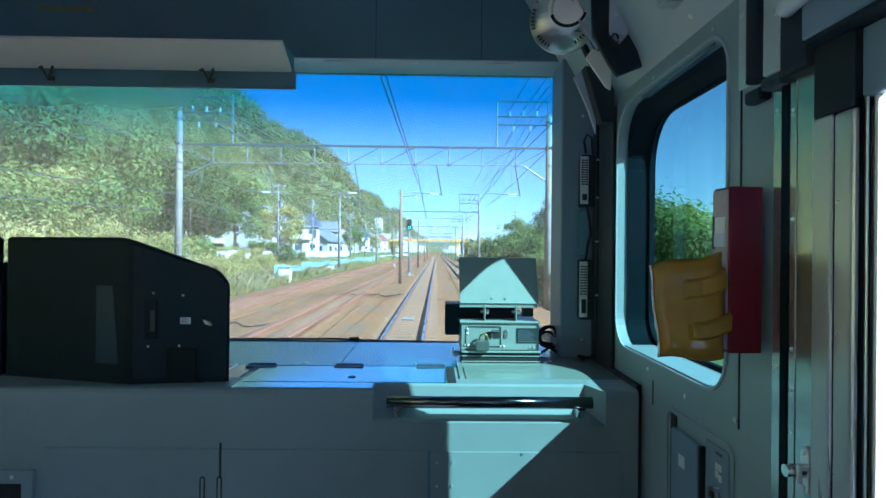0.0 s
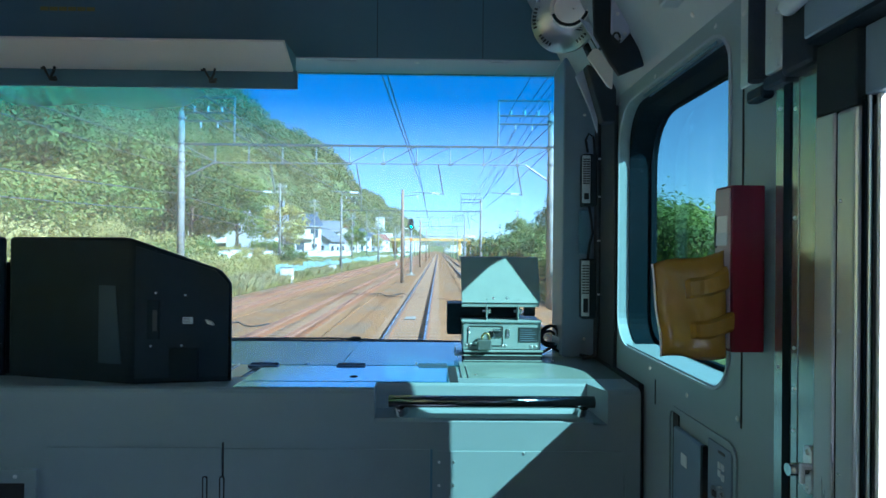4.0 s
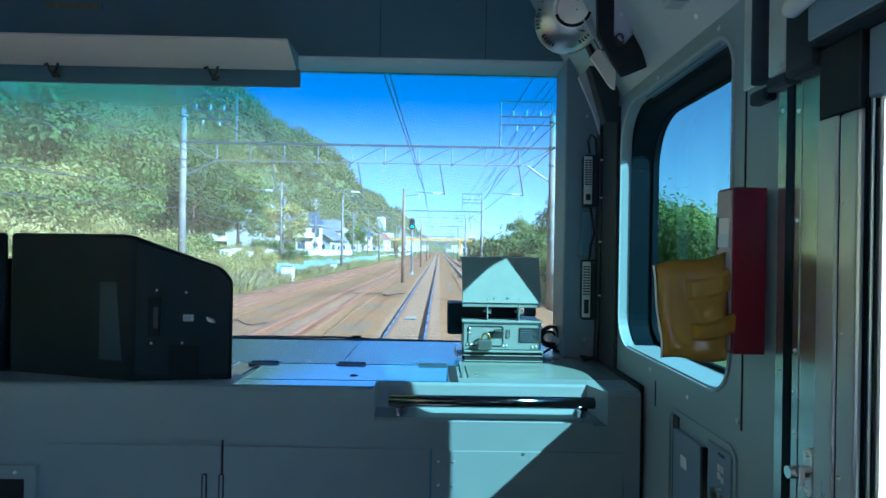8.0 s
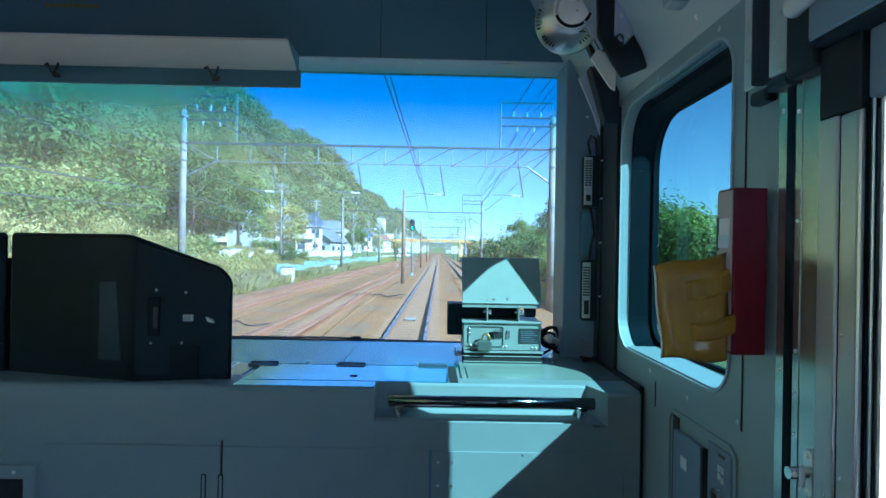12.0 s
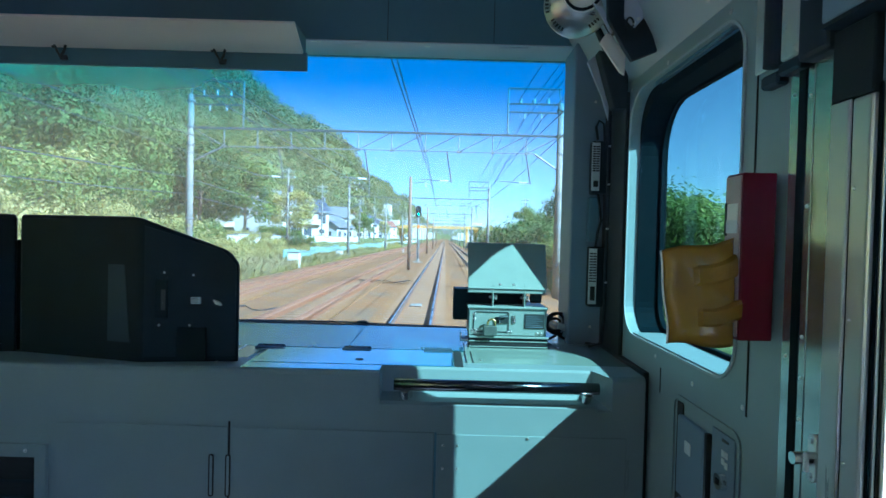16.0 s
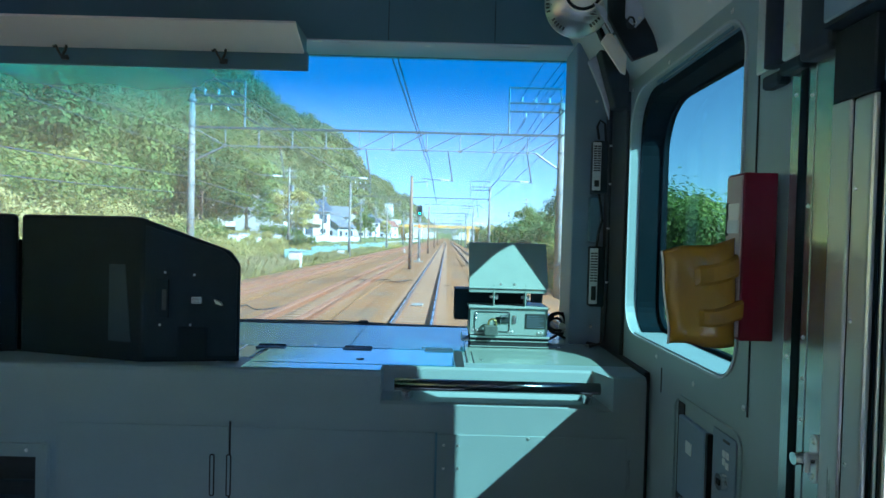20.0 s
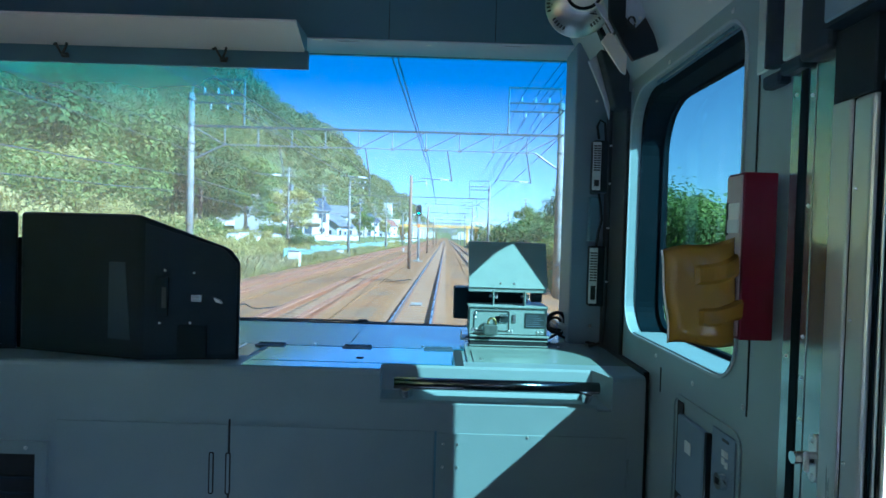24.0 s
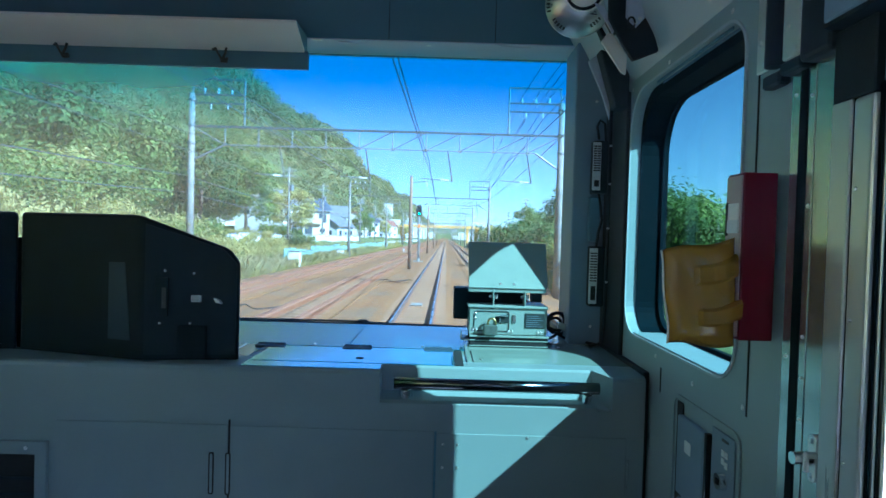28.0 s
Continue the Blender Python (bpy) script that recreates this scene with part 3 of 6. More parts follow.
for x0, x1, z1 in ((-0.136, 0.296, 1.912), (0.302, 0.815, 1.910), (0.822, 1.30, 1.906)):
    part("door_panel", box(x0, x1, FACE_Y - 0.003, FACE_Y - 0.0002, FLOOR_Z + 0.05, z1, 0.001), M_PAINT, console, "flush cabinet door")
part("gap_line", box(0.2965, 0.3015, FACE_Y - 0.0015, FACE_Y - 0.0003, FLOOR_Z + 0.05, 1.925), M_GAP, console)
part("gap_line", box(0.8155, 0.8215, FACE_Y - 0.0015, FACE_Y - 0.0003, FLOOR_Z + 0.05, 1.91), M_HEAD, console)
for x in (0.256, 0.298):
    pull = part("pull_slot", ring(rounded(x - 0.0065, x + 0.0065, 1.735, 1.842, 0.005, 3), rounded(x - 0.0035, x + 0.0035, 1.738, 1.839, 0.003, 3), "y", FACE_Y - 0.005, FACE_Y - 0.003), M_GAP, console, "narrow recessed pull")
    part("pull_slot_back", box(x - 0.0035, x + 0.0035, FACE_Y - 0.0045, FACE_Y - 0.0031, 1.738, 1.839), M_PAINT, pull)
vent = part("vent", ring(rect(-0.6, -0.155, 1.5, 1.858), rect(-0.57, -0.182, 1.5001, 1.826), "y", FACE_Y - 0.012, FACE_Y - 0.0001), M_PAINT, console, "framed dark opening")
part("vent_back", box(-0.57, -0.182, FACE_Y - 0.002, FACE_Y - 0.0005, 1.5, 1.826), M_GAP, vent)
for z in (1.56, 1.60, 1.64, 1.68, 1.72, 1.76):
    part("louvre", box(-0.57, -0.182, FACE_Y - 0.008, FACE_Y - 0.003, z, z + 0.006), M_BLACK, vent)
put_screws(console, [(-0.205, FACE_Y - 0.012, 1.842)], (0, -1, 0), 0.004)
put_screws(console, [(x, FACE_Y - 0.003, z) for x in (0.838, 0.874) for z in (1.878, 1.82)] + [(1.05, FACE_Y - 0.003, 1.9)], (0, -1, 0), 0.003)
part("end_groove", rod((1.306, FACE_Y - 0.001, 1.78), (1.306, FACE_Y - 0.001, 1.85), 0.003, seg=6), M_PAINT, console)
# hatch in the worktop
hatch = part("hatch", box(0.322, 0.862, 1.543, 1.752, TOP_Z - 0.004, TOP_Z + 0.0025, 0.001), M_SKYTOP, console, "glossy hatch lid coloured with the blue of the mirrored sky")
part("hatch_slot", box(0.865, 0.888, 1.545, 1.752, TOP_Z - 0.004, TOP_Z + 0.0018), M_GAP, hatch)
part("finger_hole", rod((0.605, 1.60, TOP_Z + 0.0005), (0.605, 1.60, TOP_Z + 0.0035), 0.011, seg=14), M_GAP, hatch)
for x in (0.32, 0.578, 0.82):
    h = part("hinge", box(x - 0.043, x + 0.043, 1.728, 1.762, TOP_Z + 0.0005, TOP_Z + 0.005, 0.0015), M_HINGE, hatch, "blue-grey five-knuckle hinge")
    for i in range(5):
        part("knuckle", rod((x - 0.04 + i * 0.0165, 1.757, TOP_Z + 0.006), (x - 0.026 + i * 0.0165, 1.757, TOP_Z + 0.006), 0.004, seg=8), M_HINGE, h)
part("groove", box(0.915, 0.918, 1.60, 1.76, TOP_Z, TOP_Z + 0.0012), M_GAP, console)
put_screws(console, [(0.94, 1.64, TOP_Z), (0.77, 1.80, TOP_Z + 0.0), (0.44, 1.80, TOP_Z), (1.20, 1.86, TOP_Z)], (0, 0, 1), 0.004)
# grab rail in the recess
rail_part = part("grab_rail", rod((0.712, 1.452, 2.034), (1.222, 1.452, 2.034), 0.0145, seg=20), M_RAILBAR, console, "worn chromed grab rail", smooth=True)
for x in (0.74, 1.195):
    part("rail_leg", joined(rod((x - 0.011, 1.455, 2.03), (x - 0.011, 1.492, 1.996), 0.007), rod((x + 0.011, 1.455, 2.03), (x + 0.011, 1.492, 1.996), 0.007),
                                  rod((x, 1.455, 2.022), (x, 1.47, 2.0), 0.013)), M_CHROME, rail_part)
part("shadow_gap", box(1.3455, 1.3595, FACE_Y + 0.02, 2.2, FLOOR_Z, TOP_Z + 0.01), M_BLACK, console, "black filler strip against the wall")

# ---- instrument cowl ----
def cowl(name, shift, label, flip=False, left=0.292):
    base = thing(name, (shift + 0.1, 1.7, TOP_Z), label, "instrument cowl", "driver's instrument cowls")
    bm = prism([(shift + 0.293, 1.545), (shift + 0.053, 1.503), (shift - left, 1.60), (shift - (0.01 if flip else left), 1.98), (shift + 0.10, 1.98), (shift + 0.165, 1.87)], "z", TOP_Z + 0.001, 2.435)
    for co, no in (((shift + 0.053, 1.503, 2.433), (0.30, 0.24, 0.92)), ((shift + 0.262, 1.54, 2.362), (0.75, 0.50, 0.62)), ((shift, 1.62, 2.435), (0, 0.4, 0.86))):
        r = bmesh.ops.bisect_plane(bm, geom=bm.verts[:] + bm.edges[:] + bm.faces[:], plane_co=co, plane_no=no, clear_outer=True)
        bmesh.ops.holes_fill(bm, edges=[e for e in bm.edges if e.is_boundary])
    bmesh.ops.dissolve_limit(bm, angle_limit=0.01, verts=bm.verts, edges=bm.edges)
    bmesh.ops.bevel(bm, geom=[e for e in bm.edges if min(v.co.z for v in e.verts) > TOP_Z + 0.01 or abs(e.verts[0].co.z - e.verts[1].co.z) > 0.05], offset=0.011, segments=3, affect="EDGES", profile=0.5)
    if flip:
        bmesh.ops.transform(bm, matrix=Matrix.Translation((2 * shift, 0, 0)) @ Matrix.Diagonal((-1, 1, 1, 1)), verts=bm.verts)
    part("shell", bm, M_HOOD, base, smooth=False)
    return base


cowl_a = cowl("instrument_cowl", 0.0, "black plastic instrument cowl with a charcoal end panel", left=0.328)
slope = (1.545 - 1.503) / 0.24
def on_cowl(x, d=0.0):
    return 1.503 + (x - 0.053) * slope - d
bm = bmesh.new()
out = [(0.062, 2.075), (0.284, 2.075), (0.284, 2.315), (0.25, 2.352), (0.062, 2.412)]
fr = [bm.verts.new((x, on_cowl(x, 0.003), z)) for x, z in out]
bk = [bm.verts.new((x, on_cowl(x, -0.004), z)) for x, z in out]
bm.faces.new(fr)
bm.faces.new(bk[::-1])
for i in range(5):
    bm.faces.new((fr[i], fr[(i + 1) % 5], bk[(i + 1) % 5], bk[i]))
endp = part("end_panel", bm, M_HOODSIDE, cowl_a, "charcoal end panel")
for x0, x1, z0, z1, mt, nm in ((0.082, 0.120, 2.175, 2.275, M_HOOD, "dark_cover"), (0.103, 0.116, 2.195, 2.25, M_PLATE, "small_window"), (0.090, 0.217, 2.068, 2.152, M_HOOD, "lower_cover"),
                              (0.174, 0.199, 2.213, 2.230, M_WHITE, "sticker")):
    d = 0.0065 if nm in ("small_window", "sticker") else 0.005
    part(nm, box(x0, x1, on_cowl((x0 + x1) / 2, d), on_cowl((x0 + x1) / 2, 0.0), z0, z1, 0.0008), mt, endp, "white printed sticker" if nm == "sticker" else "")
for i in range(4):
    part("print_bar", box(0.176, 0.197 - 0.003 * (i % 2), on_cowl(0.186, 0.0073), on_cowl(0.186, 0.0064), 2.2155 + i * 0.0036, 2.2168 + i * 0.0036), M_TEXT, endp)
put_screws(endp, [(x, on_cowl(x, 0.003), z) for x, z in ((0.110, 2.293), (0.180, 2.287), (0.099, 2.157), (0.172, 2.157))], (0.17, -1, 0), 0.0026)
part("catch", prism([(0.231, 2.224), (0.246, 2.218), (0.252, 2.209), (0.236, 2.213)], "y", on_cowl(0.232, 0.012), on_cowl(0.232, 0.0)), M_SCREW, endp, "small steel catch")
# filler added to block daylight through the slit between the cowls
part("joint", box(-0.371, -0.3284, 1.625, 1.64, TOP_Z + 0.001, 2.365), M_RUBBER, cowl_a, "black filler strip")
cowl("instrument_cowl", -0.625, "black plastic instrument cowl beside a narrow gap", True)
gx = Vector((0.053 - (-0.292), 1.503 - 1.60, 0)).normalized()
def on_left(s, d):
    return Vector((0.053, 1.503, 0)) - gx * s + Vector((gx.y, -gx.x, 0)) * d
# cover's paler tone stands in for a window reflection on the cowl
for s0, s1, z0, z1 in ((0.03, 0.145, 2.11, 2.31),):
    bm = bmesh.new()
    vs = [bm.verts.new(on_left(s, 0.0025) + Vector((0, 0, z))) for s, z in ((s0 + 0.02, z1), (s1 - 0.005, z1), (s1 + 0.02, z0), (s0, z0))]
    vb = [bm.verts.new(v.co - Vector((gx.y, -gx.x, 0)) * 0.004) for v in vs]
    bm.faces.new(vs)
    for i in range(4):
        bm.faces.new((vs[i], vs[(i + 1) % 4], vb[(i + 1) % 4], vb[i]))
    part("screen_cover", bm, material("glossy_cover", (0.030, 0.058, 0.076), 0.3, vary=0.1, spec=0.12), cowl_a, "dark display cover toned paler for a reflection")

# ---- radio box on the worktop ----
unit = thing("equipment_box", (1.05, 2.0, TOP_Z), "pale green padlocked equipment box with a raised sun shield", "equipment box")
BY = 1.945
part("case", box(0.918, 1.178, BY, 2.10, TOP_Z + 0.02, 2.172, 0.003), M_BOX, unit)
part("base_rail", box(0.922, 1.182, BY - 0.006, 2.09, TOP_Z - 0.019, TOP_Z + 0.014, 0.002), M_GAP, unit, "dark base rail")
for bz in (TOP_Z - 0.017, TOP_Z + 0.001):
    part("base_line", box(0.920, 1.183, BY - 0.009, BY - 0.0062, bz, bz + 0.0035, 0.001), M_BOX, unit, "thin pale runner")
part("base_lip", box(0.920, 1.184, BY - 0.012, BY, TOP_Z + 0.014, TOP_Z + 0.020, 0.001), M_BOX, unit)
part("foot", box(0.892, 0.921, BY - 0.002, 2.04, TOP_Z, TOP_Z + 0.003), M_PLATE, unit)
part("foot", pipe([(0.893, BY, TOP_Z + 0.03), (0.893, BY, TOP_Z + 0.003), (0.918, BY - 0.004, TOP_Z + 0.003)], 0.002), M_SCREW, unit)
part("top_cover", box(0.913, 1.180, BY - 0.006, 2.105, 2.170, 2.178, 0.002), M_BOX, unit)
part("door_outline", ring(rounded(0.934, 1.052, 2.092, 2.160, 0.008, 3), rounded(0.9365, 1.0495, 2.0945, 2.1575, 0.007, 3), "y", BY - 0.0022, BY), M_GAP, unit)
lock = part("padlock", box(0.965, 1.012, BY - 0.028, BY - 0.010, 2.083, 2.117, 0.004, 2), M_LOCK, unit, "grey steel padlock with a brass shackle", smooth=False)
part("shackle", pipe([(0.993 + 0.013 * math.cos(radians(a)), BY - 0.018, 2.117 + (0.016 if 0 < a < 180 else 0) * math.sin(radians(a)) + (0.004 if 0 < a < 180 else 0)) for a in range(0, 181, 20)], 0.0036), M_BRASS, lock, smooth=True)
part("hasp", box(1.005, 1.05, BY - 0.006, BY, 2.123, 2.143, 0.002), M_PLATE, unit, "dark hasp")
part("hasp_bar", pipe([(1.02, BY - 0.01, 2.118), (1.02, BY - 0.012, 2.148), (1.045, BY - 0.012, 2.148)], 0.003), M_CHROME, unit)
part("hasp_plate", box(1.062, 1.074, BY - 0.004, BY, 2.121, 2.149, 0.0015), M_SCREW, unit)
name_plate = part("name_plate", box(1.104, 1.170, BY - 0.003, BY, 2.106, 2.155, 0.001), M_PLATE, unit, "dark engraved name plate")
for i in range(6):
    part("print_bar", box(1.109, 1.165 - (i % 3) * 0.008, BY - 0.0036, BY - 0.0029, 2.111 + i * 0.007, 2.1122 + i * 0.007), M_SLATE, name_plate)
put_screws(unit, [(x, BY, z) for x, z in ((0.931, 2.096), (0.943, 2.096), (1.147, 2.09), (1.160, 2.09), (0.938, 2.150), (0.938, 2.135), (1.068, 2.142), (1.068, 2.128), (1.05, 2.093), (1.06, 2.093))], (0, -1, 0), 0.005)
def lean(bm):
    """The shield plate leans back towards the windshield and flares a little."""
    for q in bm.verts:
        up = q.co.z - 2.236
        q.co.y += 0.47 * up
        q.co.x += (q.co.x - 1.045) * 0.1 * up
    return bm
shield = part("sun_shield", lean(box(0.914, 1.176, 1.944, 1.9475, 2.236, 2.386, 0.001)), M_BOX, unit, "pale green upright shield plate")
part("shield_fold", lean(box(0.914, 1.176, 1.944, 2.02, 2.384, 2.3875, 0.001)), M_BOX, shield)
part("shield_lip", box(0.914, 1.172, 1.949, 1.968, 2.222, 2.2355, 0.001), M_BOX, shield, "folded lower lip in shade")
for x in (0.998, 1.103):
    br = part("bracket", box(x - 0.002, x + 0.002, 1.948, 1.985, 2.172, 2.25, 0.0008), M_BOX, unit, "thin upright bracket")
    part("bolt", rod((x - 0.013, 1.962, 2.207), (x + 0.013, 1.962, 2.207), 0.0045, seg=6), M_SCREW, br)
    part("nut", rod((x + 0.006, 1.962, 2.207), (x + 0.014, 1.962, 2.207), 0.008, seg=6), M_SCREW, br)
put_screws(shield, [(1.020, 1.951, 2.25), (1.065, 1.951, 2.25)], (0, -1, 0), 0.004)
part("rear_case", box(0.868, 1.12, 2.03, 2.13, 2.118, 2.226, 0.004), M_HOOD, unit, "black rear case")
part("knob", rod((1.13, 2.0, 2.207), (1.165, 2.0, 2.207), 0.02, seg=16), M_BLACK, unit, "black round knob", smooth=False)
# the whole box is scaled towards the camera's place, to fit its view
VIEW_FIT = Matrix.Translation((0.0451, 0, 0.132)) @ Matrix.Scale(0.945, 4)
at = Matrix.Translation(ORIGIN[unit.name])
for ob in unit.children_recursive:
    ob.data.transform(at.inverted() @ VIEW_FIT @ at)
lead = thing("coiled_cable", (1.23, 2.05, TOP_Z), "black coiled cable lying beside the equipment box", "cable")
for k, (cx, cz, rr) in enumerate(((1.218, 2.125, 0.030), (1.232, 2.115, 0.036), (1.222, 2.105, 0.026))):
    part("loop", pipe([(cx + rr * math.cos(a * math.tau / 14), 2.0 + 0.02 * k + 0.006 * math.sin(a), cz + rr * math.sin(a * math.tau / 14)) for a in range(15)], 0.005), M_BLACK, lead, smooth=True)
part("plug", rod((1.225, 1.99, 2.113), (1.25, 1.985, 2.105), 0.011, seg=12), M_WHITE, lead, "pale plug")
part("tail", pipe([(1.19, 1.98, 2.066), (1.22, 1.975, 2.085), (1.25, 1.98, 2.068), (1.29, 1.96, 2.066), (1.33, 1.9, 2.066)], 0.005), M_BLACK, lead, smooth=True)
part("tail", pipe([(1.24, 2.02, 2.10), (1.27, 2.0, 2.09), (1.30, 1.99, 2.068), (1.335, 1.95, 2.066)], 0.0045), M_BLACK, lead, smooth=True)

# ---- front right corner: conduit, intercoms, lamp ----
post = thing("conduit_column", (1.34, 1.86, TOP_Z), "black padded cable conduit running up the front corner", "conduit")
part("channel", box(1.348, 1.3598, 1.712, 1.931, TOP_Z, 2.84, 0.004, 2), M_BLACK, post)
part("cover", box(1.246, 1.36, 1.932, 2.10, TOP_Z, 3.05, 0.004), M_SLATE, post, "slate grey cover plate")
for i, z in enumerate((2.70, 2.58, 2.44, 2.27)):
    part("cable_clip", box(1.340, 1.348, 1.85, 1.86, z, z + 0.006, 0.001), M_SCREW, post)
part("cable", pipe([(1.344, 1.862, 2.85), (1.343, 1.855, 2.6), (1.345, 1.86, 2.45), (1.342, 1.855, 2.33), (1.344, 1.86, 2.2), (1.335, 1.85, 2.08), (1.30, 1.87, 2.066)], 0.0055), M_BLACK, post, smooth=True)
part("cable", pipe([(1.318, 1.90, 2.73), (1.310, 1.895, 2.77), (1.318, 1.89, 2.79), (1.333, 1.89, 2.78), (1.338, 1.89, 2.71)], 0.004), M_BLACK, post, smooth=True)
part("cable", pipe([(1.320, 1.90, 2.57), (1.328, 1.895, 2.52), (1.336, 1.90, 2.47), (1.324, 1.895, 2.43), (1.32, 1.90, 2.38)], 0.004), M_BLACK, post, smooth=True)
put_screws(post, [(1.311, 1.932, 2.49), (1.318, 1.932, 2.12), (1.315, 1.932, 2.86)], (0, -1, 0), 0.004)
def intercom(z0, z1, label, switch):
    t = thing("intercom", (1.32, 1.90, z0), label, "intercom", "intercom boxes on the corner conduit")
    part("case", box(1.300, 1.347, 1.888, 1.930, z0, z1, 0.004), M_HOODSIDE, t)
    part("face_plate", box(1.297, 1.323, 1.884, 1.8885, z0 + 0.010, z1 - 0.006, 0.001), M_WHITE, t, "pale grille plate")
    n = 11
    for i in range(n):
        zz = z0 + (z1 - z0) * (0.42 + 0.5 * i / n)
        for c in (0, 1):
            part("grille_slot", box(1.2995 + c * 0.0115, 1.309 + c * 0.0115, 1.8828, 1.8842, zz, zz + 0.0045), M_GAP, t)
    part("switch", box(1.303, 1.318, 1.8815, 1.8845, z0 + 0.022, z0 + 0.022 + switch, 0.001), M_GAP, t)
    return t
intercom(2.555, 2.725, "upper slim intercom box with a slotted pale face", 0.02)
intercom(2.19, 2.385, "lower slim intercom box with a slotted pale face", 0.045)
part("bracket_arm", box(1.296, 1.330, 1.900, 1.931, 2.40, 2.545, 0.003), M_HEAD, post)

lamp = thing("round_signal_lamp", (1.18, 1.72, 3.06), "round brushed metal lamp housing on a bracket", "signal lamp")
LC = Vector((1.184, 1.66, 3.07))
ln = Vector((-0.25, -0.93, -0.20)).normalized()
lm = Matrix.Translation(LC) @ ln.to_track_quat("Z", "Y").to_matrix().to_4x4()
def disc(profile, seg=40):
    bm = bmesh.new()
    rings = [[bm.verts.new(lm @ Vector((r * math.cos(k * math.tau / seg), r * math.sin(k * math.tau / seg), h))) for k in range(seg)] for r, h in profile]
    for u, w in zip(rings, rings[1:]):
        for k in range(seg):
            bm.faces.new((u[k], u[(k + 1) % seg], w[(k + 1) % seg], w[k]))
    return bm
dish = disc([(0.001, -0.03), (0.088, -0.03), (0.093, -0.02), (0.093, -0.002), (0.091, 0.001), (0.055, 0.017)], 48)
for q in dish.verts:
    h = (lm.inverted() @ q.co).z
    if h > 0.002:
        q.co += lm.to_3x3() @ Vector((0.018, 0.026, 0.0)) * (h / 0.017)
part("dish", dish, M_DISH, lamp, "brushed metal horn face", smooth=True)
hub = disc([(0.056, 0.015), (0.056, 0.030), (0.053, 0.032), (0.047, 0.030), (0.044, 0.012), (0.001, 0.008)], 36)
bmesh.ops.translate(hub, verts=hub.verts, vec=lm.to_3x3() @ Vector((0.018, 0.026, 0.0)))
part("hub", hub, M_FLAP, lamp, "pale ring round the off-centre mouth", smooth=False)
mouth = disc([(0.043, 0.0125), (0.001, 0.0125)], 28)
bmesh.ops.translate(mouth, verts=mouth.verts, vec=lm.to_3x3() @ Vector((0.018, 0.026, 0.0)))
part("mouth", mouth, M_DISH, lamp, "mirror-like inner face")
part("guard", pipe([lm @ Vector((0.018 + 0.049 * math.cos(a), 0.026 + 0.049 * math.sin(a), 0.033)) for a in [radians(200 + i * 14) for i in range(11)]], 0.0045), M_BLACK, lamp, "black guard ring", smooth=True)
for a0, n, rr in ((158, 6, 0.083), (212, 5, 0.078), (300, 4, 0.074)):
    for i in range(n):
        c = lm @ pose(rr * math.cos(radians(a0 + i * 7)), rr * math.sin(radians(a0 + i * 7)), 0.0075, 0, 0, a0 + i * 7 - 90)
        bm = box(-0.0025, 0.0025, -0.005, 0.005, -0.002, 0.0012)
        bmesh.ops.transform(bm, matrix=c, verts=bm.verts)
        part("print_bar", bm, M_TEXT, lamp)
part("bracket", prism([(1.236, 3.077), (1.284, 3.10), (1.338, 3.016), (1.291, 2.984)], "y", 1.66, 1.69), M_BLACK, lamp)
part("strap", prism([(1.214, 3.049), (1.242, 3.035), (1.274, 2.975), (1.267, 2.966), (1.24, 3.01)], "y", 1.60, 1.606), M_SOFFIT, lamp, "pale curved strap")
part("stem", rod(LC, (1.20, 1.72, 3.10), 0.02), M_BLACK, lamp)
mirror_arm = thing("folded_monitor", (1.30, 1.7, 2.9), "small folded monitor with pale side plates on a black arm", "monitor")
part("back", prism([(1.262, 2.957), (1.318, 2.940), (1.35, 2.90), (1.350, 2.79), (1.312, 2.79)], "y", 1.705, 1.755, 0.003), M_BLACK, mirror_arm)
part("pale_plate", prism([(1.248, 2.958), (1.266, 2.984), (1.280, 2.980), (1.322, 2.922), (1.320, 2.868), (1.306, 2.876)], "y", 1.645, 1.655, 0.002), M_FLAP, mirror_arm, "cream plate")
part("pale_plate", prism([(1.243, 2.938), (1.266, 2.958), (1.314, 2.834), (1.312, 2.765), (1.290, 2.835)], "y", 1.765, 1.775, 0.002), M_SOFFIT, mirror_arm, "pale grey plate")
part("arm", prism([(1.255, 3.03), (1.29, 3.03), (1.345, 2.93), (1.33, 2.90), (1.285, 2.965)], "y", 1.72, 1.75, 0.003), M_BLACK, mirror_arm)
dark = thing("corner_bracket", (1.28, 1.55, 2.95), "black triangular bracket with looped cable under the cove", "bracket")
part("panel", prism([(1.218, 2.955), (1.213, 3.08), (1.283, 3.08), (1.318, 2.957), (1.344, 2.877), (1.281, 2.851), (1.258, 2.885)], "y", 1.46, 1.475, 0.002), M_BLACK, dark)
part("mount", prism([(1.258, 3.08), (1.288, 3.08), (1.303, 2.953), (1.283, 2.93), (1.257, 2.955)], "y", 1.448, 1.4598, 0.002), M_SOFFIT, dark, "grey mounting plate")
part("loop", pipe([(1.268 + 0.009 * math.cos(a * 0.6), 1.444, 2.938 + 0.014 * math.sin(a * 0.6)) for a in range(11)], 0.0026), M_BLACK, dark, smooth=True)
put_screws(dark, [(1.290, 1.448, 2.95), (1.279, 1.448, 2.94), (1.272, 1.448, 3.0)], (0, -1, 0), 0.004)

# ---- right wall: window, case, pouch, cabinet, door posts ----
side = thing("window_2", (WALL_X, 1.4, WIN[2]), "drop window with rounded corners in a dark rubber frame", "window", kind="structure")
